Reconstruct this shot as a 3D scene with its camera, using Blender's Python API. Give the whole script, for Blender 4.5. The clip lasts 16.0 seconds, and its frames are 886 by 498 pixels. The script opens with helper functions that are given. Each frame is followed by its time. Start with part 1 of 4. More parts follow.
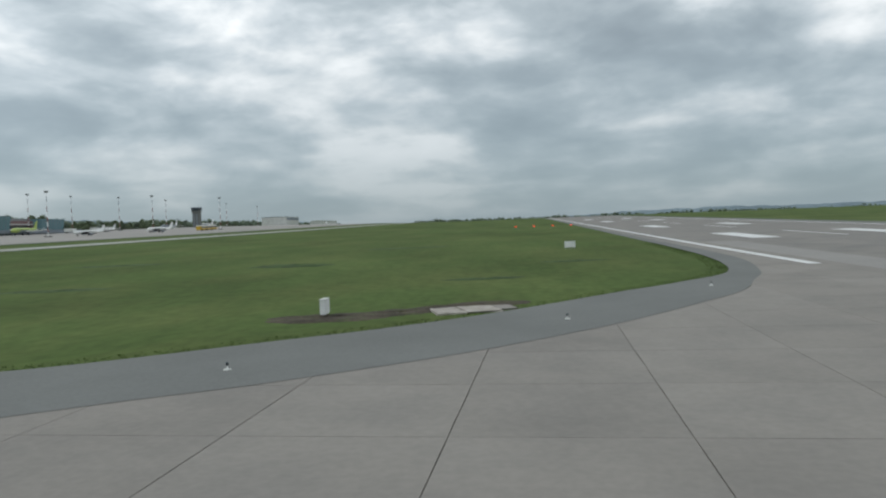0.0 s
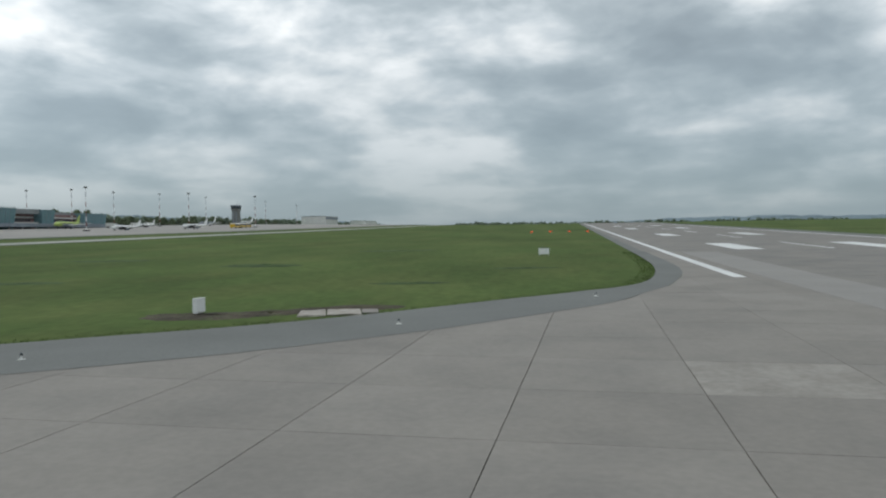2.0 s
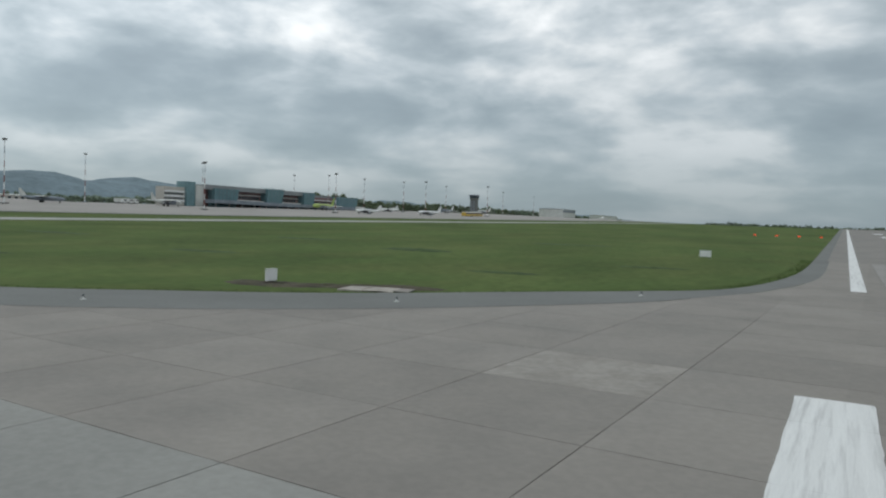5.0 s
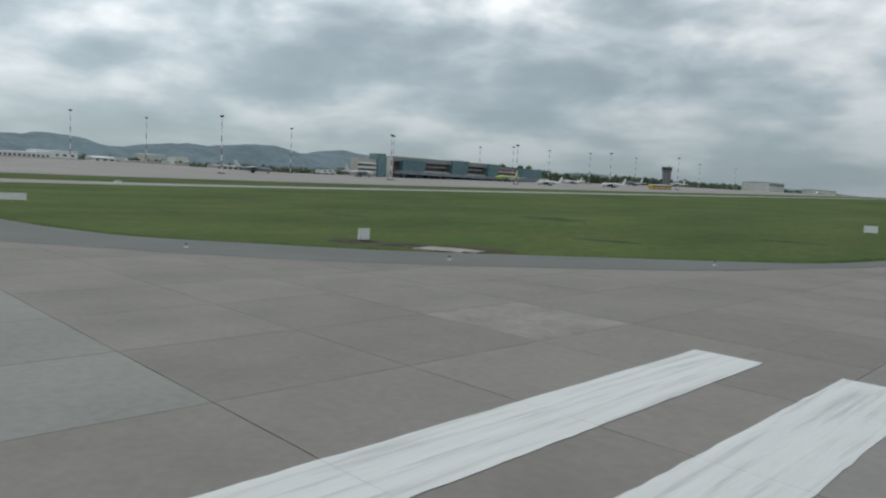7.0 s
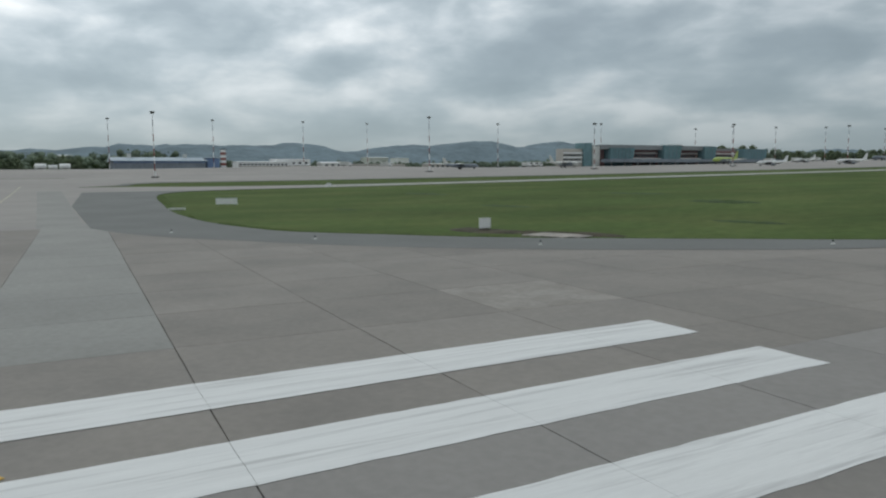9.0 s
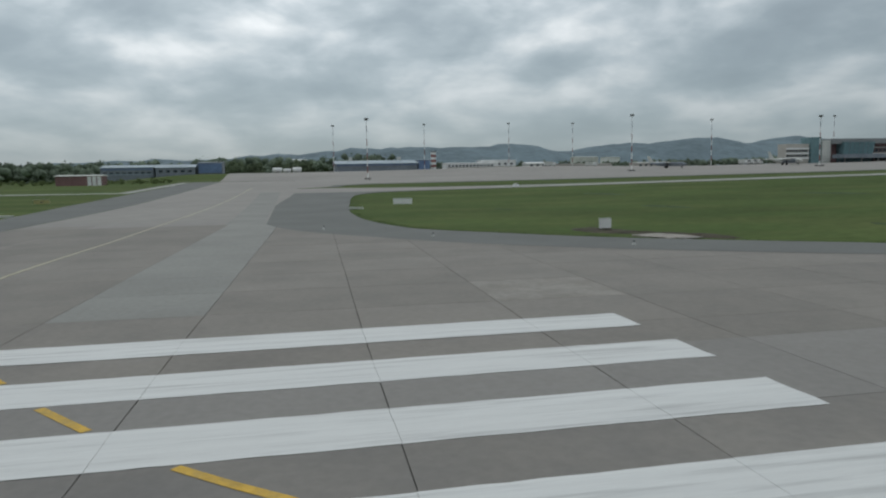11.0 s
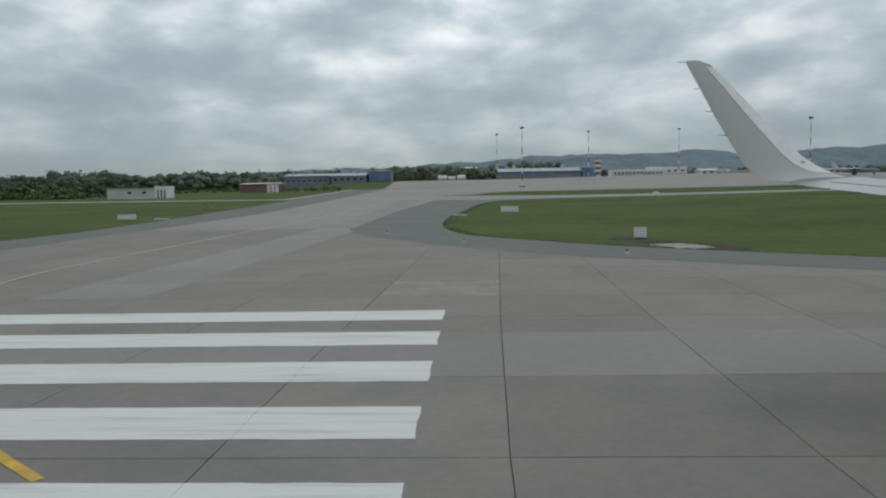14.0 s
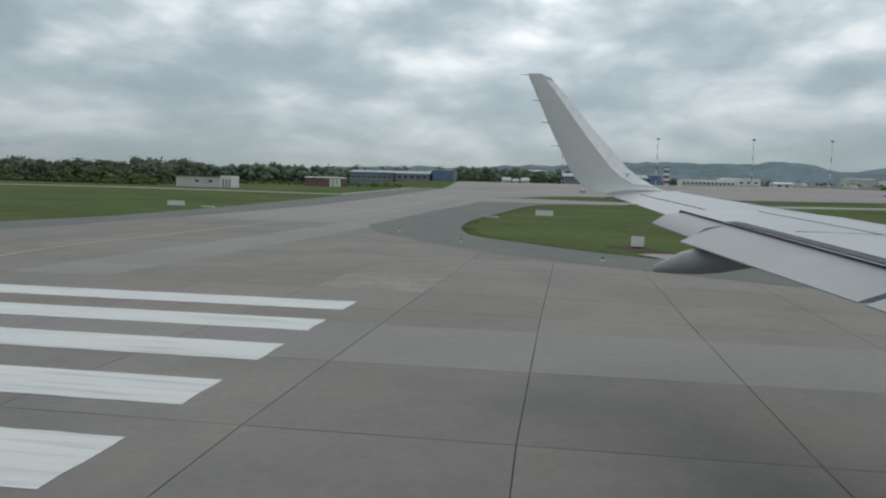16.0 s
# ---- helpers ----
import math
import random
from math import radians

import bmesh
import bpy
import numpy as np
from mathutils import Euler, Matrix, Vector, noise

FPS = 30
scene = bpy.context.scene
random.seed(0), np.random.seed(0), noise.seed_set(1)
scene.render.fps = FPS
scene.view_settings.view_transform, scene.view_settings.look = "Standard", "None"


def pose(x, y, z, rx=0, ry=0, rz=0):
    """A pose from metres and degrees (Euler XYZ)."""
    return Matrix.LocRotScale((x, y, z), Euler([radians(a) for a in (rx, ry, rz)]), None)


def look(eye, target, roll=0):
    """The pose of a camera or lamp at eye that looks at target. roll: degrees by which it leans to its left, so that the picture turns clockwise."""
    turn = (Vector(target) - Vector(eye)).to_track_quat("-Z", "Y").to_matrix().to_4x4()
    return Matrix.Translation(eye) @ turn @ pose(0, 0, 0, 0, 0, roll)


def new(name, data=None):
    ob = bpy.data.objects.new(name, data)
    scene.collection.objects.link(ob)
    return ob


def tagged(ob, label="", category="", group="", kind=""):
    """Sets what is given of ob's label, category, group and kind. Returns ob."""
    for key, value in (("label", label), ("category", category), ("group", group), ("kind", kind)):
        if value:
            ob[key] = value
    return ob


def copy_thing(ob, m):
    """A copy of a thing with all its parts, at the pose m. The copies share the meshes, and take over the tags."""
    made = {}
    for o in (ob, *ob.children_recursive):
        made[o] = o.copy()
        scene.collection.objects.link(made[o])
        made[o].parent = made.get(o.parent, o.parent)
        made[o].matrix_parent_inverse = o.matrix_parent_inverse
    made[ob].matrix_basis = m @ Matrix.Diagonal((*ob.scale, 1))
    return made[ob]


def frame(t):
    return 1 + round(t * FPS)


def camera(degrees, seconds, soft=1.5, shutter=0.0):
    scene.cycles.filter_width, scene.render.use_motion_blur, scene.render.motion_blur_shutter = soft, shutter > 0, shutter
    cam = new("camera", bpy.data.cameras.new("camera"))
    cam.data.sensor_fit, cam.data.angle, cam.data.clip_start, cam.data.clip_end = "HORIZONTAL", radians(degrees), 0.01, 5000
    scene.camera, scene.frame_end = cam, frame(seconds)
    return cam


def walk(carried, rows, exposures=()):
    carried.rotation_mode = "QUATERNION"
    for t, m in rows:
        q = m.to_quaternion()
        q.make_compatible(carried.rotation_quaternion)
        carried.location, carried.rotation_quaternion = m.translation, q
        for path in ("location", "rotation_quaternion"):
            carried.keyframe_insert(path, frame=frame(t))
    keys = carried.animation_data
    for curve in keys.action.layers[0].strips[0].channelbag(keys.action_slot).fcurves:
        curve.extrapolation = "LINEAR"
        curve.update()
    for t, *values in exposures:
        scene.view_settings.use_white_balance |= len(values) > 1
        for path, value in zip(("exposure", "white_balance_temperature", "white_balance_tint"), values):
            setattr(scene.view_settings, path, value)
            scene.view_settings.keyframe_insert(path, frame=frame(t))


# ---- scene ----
cam = camera(63.0, 16.0, soft=2.2)
PATH = [
    (0, -18.268, -18.717, 3.727, 6.380, -1.654, 2.172),
    (0.5, -16.127, -18.795, 3.748, 6.366, -1.798, 2.086),
    (1, -13.995, -18.909, 3.733, 6.306, -1.608, 1.465),
    (1.5, -12.027, -19.071, 3.752, 6.969, -1.461, 0.653),
    (2, -10.013, -19.219, 3.789, 9.859, -1.386, 0.848),
    (2.5, -8.208, -19.279, 3.774, 13.984, -1.397, -0.100),
    (3, -6.397, -19.216, 3.765, 14.593, -1.628, -3.681),
    (3.5, -4.628, -19.104, 3.750, 17.576, -1.773, -3.533),
    (4, -2.818, -19.069, 3.786, 21.753, -1.926, -3.383),
    (4.5, -1.053, -18.893, 3.773, 24.937, -1.808, -2.820),
    (5, 0.837, -18.625, 3.798, 29.118, -2.153, -2.051),
    (5.2, 1.575, -18.511, 3.744, 30.457, -2.968, -1.663),
    (7.3, 8.395, -16.11, 3.672, 47.41, -4.99, -1.98),
    (7.5, 9.012, -15.822, 3.672, 49.53, -5.011, -1.341),
    (8, 10.554, -15.01, 3.691, 54.101, -5.448, -1.184),
    (8.5, 11.858, -14.090, 3.739, 57.931, -5.671, -0.833),
    (9, 13.235, -13.053, 3.739, 61.482, -5.930, 0.416),
    (9.5, 14.476, -12.003, 3.775, 65.782, -5.186, 2.189),
    (10, 15.720, -10.817, 3.775, 70.307, -5.383, 3.107),
    (10.2, 16.189, -10.336, 3.787, 72.029, -5.551, 2.055),
    (12.3, 19.826, -4.417, 3.759, 85.762, -5.801, 1.735),
    (12.5, 20.097, -3.750, 3.747, 86.089, -6.224, 0.880),
    (13, 20.718, -2.105, 3.747, 86.435, -6.086, 0.900),
    (13.5, 21.182, -0.621, 3.750, 89.741, -5.456, 1.322),
    (14, 21.603, 0.948, 3.775, 92.537, -4.928, 0.961),
    (14.5, 21.916, 2.334, 3.784, 96.013, -4.826, 0.475),
    (15, 22.039, 3.693, 3.768, 97.877, -5.680, -0.152),
    (15.5, 22.113, 4.865, 3.767, 98.584, -6.124, -0.880),
    (16, 22.212, 5.894, 3.783, 98.263, -4.917, -1.618),
]
walk(cam, [(t, pose(x, y, z, 90 + pitch, roll, yaw)) for t, x, y, z, yaw, pitch, roll in PATH],
     exposures=((0.0, 0.02), (5.0, -0.10), (8.0, -0.18), (12.5, -0.43), (14.5, -0.34), (16.0, -0.28)))

# ---------------------------------------------------------------- sky and light
world = bpy.data.worlds.new("sky")
scene.world = world
world.use_nodes = True


def sky_nodes(tree):
    n, k = tree.nodes, tree.links
    n.clear()

    def math_node(op, a, b=None):
        m = n.new("ShaderNodeMath")
        m.operation = op
        for i, v in enumerate((a, b)):
            if v is None:
                continue
            if isinstance(v, (int, float)):
                m.inputs[i].default_value = v
            else:
                k.new(v, m.inputs[i])
        return m.outputs[0]

    co = n.new("ShaderNodeTexCoord")
    sep = n.new("ShaderNodeSeparateXYZ")
    k.new(co.outputs["Generated"], sep.inputs[0])
    up = math_node("MAXIMUM", sep.outputs[2], 0.0)
    low = math_node("ADD", up, 0.17)
    flat = n.new("ShaderNodeCombineXYZ")
    k.new(math_node("DIVIDE", sep.outputs[0], low), flat.inputs[0])
    k.new(math_node("DIVIDE", sep.outputs[1], low), flat.inputs[1])

    def cloud(scale, detail, rough, warp, shift, dome=False, squash=3.0):
        m = n.new("ShaderNodeMapping")
        m.inputs["Location"].default_value = shift
        if dome:
            m.inputs["Scale"].default_value = (1.0, 1.0, squash)
        k.new(co.outputs["Generated"] if dome else flat.outputs[0], m.inputs[0])
        t = n.new("ShaderNodeTexNoise")
        t.inputs["Scale"].default_value = scale
        t.inputs["Detail"].default_value = detail
        t.inputs["Roughness"].default_value = rough
        t.inputs["Distortion"].default_value = warp
        k.new(m.outputs[0], t.inputs["Vector"])
        return t.outputs[0]

    big = cloud(0.6, 3.0, 0.5, 0.0, (3.1, 1.7, 0.0))
    mid = cloud(1.4, 5.0, 0.47, 0.15, (0.4, 5.2, 2.0))
    puff = cloud(5.6, 5.0, 0.47, 0.3, (2.6, 0.2, 1.0), True, 2.3)
    fine = cloud(15.0, 4.0, 0.5, 0.3, (7.7, 0.9, 4.0), True, 2.2)
    mixed = math_node("ADD", math_node("ADD", math_node("MULTIPLY", big, 0.20), math_node("MULTIPLY", mid, 0.31)), math_node("ADD", math_node("MULTIPLY", puff, 0.37), math_node("MULTIPLY", fine, 0.12)))
    ramp = n.new("ShaderNodeValToRGB")
    k.new(mixed, ramp.inputs[0])
    el = ramp.color_ramp.elements
    el[0].position, el[0].color = 0.37, (0.285, 0.335, 0.365, 1)
    el[1].position, el[1].color = 0.66, (1.25, 1.26, 1.26, 1)
    for p, c in ((0.435, (0.355, 0.415, 0.448, 1)), (0.48, (0.47, 0.535, 0.565, 1)), (0.515, (0.63, 0.69, 0.72, 1)), (0.548, (0.84, 0.88, 0.89, 1)), (0.585, (1.10, 1.12, 1.12, 1))):
        e = el.new(p)
        e.color = c
    # the cloud deck thins into even grey towards the horizon
    edge = n.new("ShaderNodeMapRange")
    edge.inputs["From Min"].default_value, edge.inputs["From Max"].default_value = 0.015, 0.29
    edge.inputs["To Min"].default_value, edge.inputs["To Max"].default_value = 0.90, 0.0
    k.new(up, edge.inputs["Value"])
    haze = n.new("ShaderNodeMix")
    haze.data_type = "RGBA"
    k.new(edge.outputs[0], haze.inputs["Factor"])
    k.new(ramp.outputs[0], haze.inputs["A"])
    haze.inputs["B"].default_value = (0.236, 0.308, 0.350, 1)
    # the deck is lighter towards the hidden sun
    aim = n.new("ShaderNodeVectorMath")
    aim.operation = "DOT_PRODUCT"
    k.new(co.outputs["Generated"], aim.inputs[0])
    aim.inputs[1].default_value = (-0.68, -0.055, 0.731)
    lift = math_node("ADD", math_node("MULTIPLY", math_node("POWER", math_node("MAXIMUM", aim.outputs["Value"], 0.0), 3.0), 0.66), 0.98)
    bright = n.new("ShaderNodeMix")
    bright.data_type, bright.blend_type = "RGBA", "MULTIPLY"
    bright.inputs["Factor"].default_value = 1.0
    k.new(haze.outputs["Result"], bright.inputs["A"])
    k.new(lift, bright.inputs["B"])
    air = n.new("ShaderNodeTexSky")
    air.sky_type, air.sun_disc = "NISHITA", False
    air.sun_elevation, air.sun_rotation = radians(47), radians(-95)
    thin = n.new("ShaderNodeMix")
    thin.data_type = "RGBA"
    thin.inputs["Factor"].default_value = 0.012
    k.new(bright.outputs["Result"], thin.inputs["A"])
    k.new(air.outputs[0], thin.inputs["B"])
    back = n.new("ShaderNodeBackground")
    back.inputs["Strength"].default_value = 1.0
    k.new(thin.outputs["Result"], back.inputs[0])
    out = n.new("ShaderNodeOutputWorld")
    k.new(back.outputs[0], out.inputs[0])


sky_nodes(world.node_tree)
sun = new("sun", bpy.data.lights.new("sun", "SUN"))
sun.data.energy, sun.data.angle, sun.data.color = 0.5, radians(25), (1.0, 0.97, 0.93)
sun.matrix_world = look((-74, -6, 80), (0, 0, 0))

# ---------------------------------------------------------------- materials


def material(name, color, rough=0.8, metal=0.0, vary=0.12, scale=1.0, fine=14.0, bump=0.15, random=0.0, stretch=(1, 1, 1), second=None, second_at=0.55, second_width=0.12, island=0.0, spec=0.3):
    """A surface with two scales of variation; second: a colour that shows in patches; random: tone by object."""
    m = bpy.data.materials.new(name)
    m.use_nodes = True
    n, k = m.node_tree.nodes, m.node_tree.links
    b = n["Principled BSDF"]
    co = n.new("ShaderNodeNewGeometry")
    mp = n.new("ShaderNodeMapping")
    mp.inputs["Scale"].default_value = stretch
    k.new(co.outputs["Position"], mp.inputs[0])

    def tex(s, detail):
        t = n.new("ShaderNodeTexNoise")
        t.inputs["Scale"].default_value, t.inputs["Detail"].default_value = s, detail
        t.inputs["Roughness"].default_value = 0.6
        k.new(mp.outputs[0], t.inputs["Vector"])
        return t.outputs[0]

    big, small = tex(scale, 4.0), tex(fine, 5.0)

    def mix(kind, fac, a, c):
        x = n.new("ShaderNodeMix")
        x.data_type, x.blend_type = "RGBA", kind
        for sock, v in (("Factor", fac), ("A", a), ("B", c)):
            if isinstance(v, (int, float, tuple)):
                x.inputs[sock].default_value = v
            else:
                k.new(v, x.inputs[sock])
        return x.outputs["Result"]

    def ranged(v, lo, hi, a=0.35, c=0.65):
        r = n.new("ShaderNodeMapRange")
        r.inputs["From Min"].default_value, r.inputs["From Max"].default_value = a, c
        r.inputs["To Min"].default_value, r.inputs["To Max"].default_value = lo, hi
        k.new(v, r.inputs["Value"])
        return r.outputs[0]

    base = (*color, 1)
    if second:
        base = mix("MIX", ranged(tex(scale * 1.7, 6.0), 0, 1, second_at - second_width, second_at + second_width), (*color, 1), (*second, 1))
    tone = mix("MULTIPLY", 1.0, base, ranged(big, 1 - vary, 1 + vary))
    tone = mix("MULTIPLY", 1.0, tone, ranged(small, 1 - vary * 0.8, 1 + vary * 0.8))
    if random:
        info = n.new("ShaderNodeObjectInfo")
        tone = mix("MULTIPLY", 1.0, tone, ranged(info.outputs["Random"], 1 - random, 1 + random, 0, 1))
    if island:
        tone = mix("MULTIPLY", 1.0, tone, ranged(co.outputs["Random Per Island"], 1 - island, 1 + island, 0, 1))
    k.new(tone, b.inputs["Base Color"])
    b.inputs["Roughness"].default_value, b.inputs["Metallic"].default_value = rough, metal
    b.inputs["Specular IOR Level"].default_value = spec
    if bump:
        bp = n.new("ShaderNodeBump")
        bp.inputs["Strength"].default_value, bp.inputs["Distance"].default_value = bump, 0.02
        k.new(small, bp.inputs["Height"])
        k.new(bp.outputs[0], b.inputs["Normal"])
    return m


GRASS = material("grass", (0.072, 0.106, 0.034), 0.95, vary=0.16, scale=0.06, fine=1.6, bump=0.6, second=(0.096, 0.119, 0.042), stretch=(1, 0.55, 1), spec=0.05)
BLADE = material("grass_blade", (0.078, 0.116, 0.036), 0.85, vary=0.2, scale=0.1, fine=2.0, bump=0, island=0.3, spec=0.05)
ASPHALT = material("asphalt", (0.148, 0.154, 0.147), 0.9, vary=0.09, scale=0.12, fine=9, bump=0.35)
CONCRETE = material("concrete", (0.233, 0.217, 0.196), 0.88, vary=0.06, scale=0.16, fine=5, bump=0.25, random=0.06, second=(0.200, 0.188, 0.172))
CONCRETE_PALE = material("pale_concrete", (0.248, 0.248, 0.232), 0.88, vary=0.08, scale=0.18, fine=5, bump=0.25, random=0.025)
CONCRETE_LIGHT = material("light_worn_concrete", (0.268, 0.251, 0.227), 0.88, vary=0.12, scale=0.5, fine=5, bump=0.25, second=(0.236, 0.220, 0.198))
CONCRETE_RUNWAY = material("runway_concrete", (0.216, 0.203, 0.185), 0.87, vary=0.06, scale=0.14, fine=5, bump=0.25, random=0.055, second=(0.178, 0.171, 0.162))
CONCRETE_BAND = material("lane_concrete", (0.244, 0.234, 0.220), 0.87, vary=0.06, scale=0.14, fine=5, bump=0.25, random=0.035)
CONCRETE_FAR = material("apron_concrete", (0.28, 0.266, 0.248), 0.9, vary=0.07, scale=0.03, fine=0.4, bump=0)
CONCRETE_TAXI = material("taxiway_concrete", (0.30, 0.305, 0.278), 0.9, vary=0.08, scale=0.05, fine=0.6, bump=0)
JOINT = material("joint_filler", (0.10, 0.096, 0.09), 0.9, vary=0.3, scale=0.8, fine=10)
PAINT = material("white_marking", (0.64, 0.65, 0.64), 0.7, vary=0.05, scale=0.5, fine=12, stretch=(6.5, 0.3, 1), second=(0.47, 0.475, 0.47), second_at=0.60, second_width=0.09)
YELLOW = material("yellow_marking", (0.58, 0.36, 0.05), 0.7, vary=0.1, scale=2, fine=14, second=(0.42, 0.29, 0.08))
SOIL = material("bare_soil", (0.058, 0.047, 0.033), 0.95, vary=0.35, scale=0.7, fine=7, bump=0.8, second=(0.060, 0.074, 0.028), second_at=0.6)
ALUMINIUM = material("grey_wing_paint", (0.40, 0.415, 0.425), 0.32, 0.35, vary=0.035, scale=0.7, fine=9, bump=0.02, stretch=(1, 0.4, 1))
# darker copy of the wing paint, offsets the sky's light on the tilted flaps
FLAP_DIMMED = material("flap_paint", (0.27, 0.285, 0.295), 0.45, 0.1, vary=0.04, scale=0.8, fine=9, bump=0.02, stretch=(1, 0.4, 1))
WINGLET_PAINT = material("winglet_paint", (0.54, 0.56, 0.545), 0.42, vary=0.02, scale=0.8, fine=9, bump=0.02)
BRIGHT_METAL = material("bright_metal", (0.80, 0.81, 0.81), 0.34, 0.4, vary=0.05, scale=2, fine=9, bump=0.02)
SEAM = material("panel_seam", (0.15, 0.155, 0.16), 0.6, vary=0.2, scale=3)
DARK_GAP = material("dark_seal", (0.06, 0.065, 0.07), 0.6, vary=0.2, scale=3)
FAIRING_PAINT = material("fairing_paint", (0.30, 0.32, 0.32), 0.45, vary=0.05, scale=1, fine=8, bump=0.03)
WHITE = material("white_paint", (0.78, 0.79, 0.78), 0.55, vary=0.06, scale=0.6, fine=8, bump=0.05)
OFF_WHITE = material("weathered_white", (0.58, 0.59, 0.56), 0.7, vary=0.1, scale=0.3, fine=3)
BEIGE = material("beige_render", (0.47, 0.45, 0.41), 0.8, vary=0.08, scale=0.1, fine=1)
RED = material("red_paint", (0.42, 0.09, 0.06), 0.6, vary=0.12, scale=1)
BRICK_RED = material("red_brown_cladding", (0.225, 0.135, 0.132), 0.7, vary=0.12, scale=0.2, fine=1.5)
STEEL = material("galvanised_steel", (0.38, 0.40, 0.41), 0.5, 0.6, vary=0.1, scale=2)
DARK = material("dark_metal", (0.045, 0.047, 0.05), 0.5, vary=0.2, scale=2)
TEAL = material("teal_glass", (0.155, 0.255, 0.275), 0.18, vary=0.1, scale=0.15, fine=1, bump=0)
GLASS = material("window_glass", (0.05, 0.065, 0.075), 0.12, vary=0.15, scale=0.5, bump=0)
ROOF_GREY = material("grey_roof", (0.25, 0.265, 0.27), 0.6, vary=0.08, scale=0.1, fine=1)
BLUE_ROOF = material("blue_grey_roof", (0.27, 0.34, 0.39), 0.55, vary=0.1, scale=0.15, fine=1)
BLUE = material("blue_cladding", (0.15, 0.225, 0.37), 0.6, vary=0.12, scale=0.2, fine=1)
SLATE = material("slate_cladding", (0.22, 0.25, 0.285), 0.65, vary=0.12, scale=0.2, fine=1)
LIME = material("lime_paint", (0.38, 0.48, 0.13), 0.4, vary=0.04, scale=0.5, bump=0)
VEHICLE_YELLOW = material("yellow_vehicle_paint", (0.62, 0.40, 0.04), 0.45, vary=0.06, scale=1)
TOWER_GREY = material("tower_concrete", (0.16, 0.17, 0.16), 0.8, vary=0.1, scale=0.3, fine=2)
LEAF = material("foliage", (0.130, 0.164, 0.100), 0.8, vary=0.25, scale=0.25, fine=1.5, bump=0, random=0.25, island=0.35, spec=0.05)
# distant leaves: bluer than LEAF, with some air haze put into the colour
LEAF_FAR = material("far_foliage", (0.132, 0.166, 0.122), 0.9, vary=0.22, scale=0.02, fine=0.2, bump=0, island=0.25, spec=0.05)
SCRUB = material("light_scrub", (0.125, 0.160, 0.070), 0.9, vary=0.22, scale=0.1, fine=0.8, bump=0, island=0.3, spec=0.05)
BARK = material("bark", (0.10, 0.08, 0.06), 0.9, vary=0.2, scale=2)
# hill green paled and blued: the haze of the air is in this colour
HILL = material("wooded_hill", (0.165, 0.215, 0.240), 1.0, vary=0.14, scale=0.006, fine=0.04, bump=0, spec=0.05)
RUBBER = material("rubber", (0.03, 0.03, 0.03), 0.8, vary=0.1)


def glow(name, color, strength):
    m = material(name, color, 0.4, vary=0.02)
    b = m.node_tree.nodes["Principled BSDF"]
    b.inputs["Emission Color"].default_value = (*color, 1)
    b.inputs["Emission Strength"].default_value = strength
    return m


RED_LAMP = glow("red_lamp", (1.0, 0.12, 0.06), 0.7)

# ---------------------------------------------------------------- mesh helpers
from mathutils.geometry import tessellate_polygon


def box(bm, x0, x1, y0, y1, z0, z1, bevel=0.0):
    r = bmesh.ops.create_cube(bm, size=1.0)
    bmesh.ops.transform(bm, verts=r["verts"], matrix=Matrix.Translation(((x0 + x1) / 2, (y0 + y1) / 2, (z0 + z1) / 2)) @ Matrix.Diagonal((x1 - x0, y1 - y0, z1 - z0, 1)))
    if bevel:
        edges = list({e for v in r["verts"] for e in v.link_edges})
        bmesh.ops.bevel(bm, geom=edges, offset=bevel, segments=2, affect="EDGES")
    return bm


def rod(bm, a, b, r0, r1=None, n=8):
    a, b = Vector(a), Vector(b)
    r1 = r0 if r1 is None else r1
    d = b - a
    m = Matrix.Translation((a + b) / 2) @ d.to_track_quat("Z", "Y").to_matrix().to_4x4()
    bmesh.ops.create_cone(bm, cap_ends=True, segments=n, radius1=r0, radius2=max(r1, 0.001), depth=d.length, matrix=m)
    return bm


def loft(bm, rings, closed=True, caps=True):
    """Skins a row of rings of equal length."""
    vs = [[bm.verts.new(p) for p in ring] for ring in rings]
    n = len(rings[0])
    for a, b in zip(vs, vs[1:]):
        for i in range(n if closed else n - 1):
            j = (i + 1) % n
            bm.faces.new((a[i], a[j], b[j], b[i]))
    if caps and closed:
        bm.faces.new(vs[0][::-1])
        bm.faces.new(vs[-1])
    bmesh.ops.recalc_face_normals(bm, faces=bm.faces)
    return bm


def mesh_of(name, bm, mat, smooth=False):
    me = bpy.data.meshes.new(name)
    bm.to_mesh(me)
    bm.free()
    me.materials.append(mat)
    if smooth:
        for p in me.polygons:
            p.use_smooth = True
        me.set_sharp_from_angle(angle=radians(38))
    return me


def part(name, bm, mat, parent, label="", smooth=False):
    ob = new(name, mesh_of(name, bm, mat, smooth))
    ob.parent = parent
    if label:
        tagged(ob, label)
    return ob


def thing(name, m, label, category, group="", kind=""):
    ob = new(name)
    ob.empty_display_size = 0.2
    ob.matrix_world = m
    return tagged(ob, label, category, group, kind)


def bmx():
    return bmesh.new()


# ---------------------------------------------------------------- the lie of the land


def ease(v, width, top):
    def soft(q):
        q = q / width
        return width * (max(q, 0) + math.log1p(math.exp(-abs(q))))
    return soft(v) - soft(v - top)


def step01(t):
    t = min(max(t, 0.0), 1.0)
    return t * t * (3 - 2 * t)


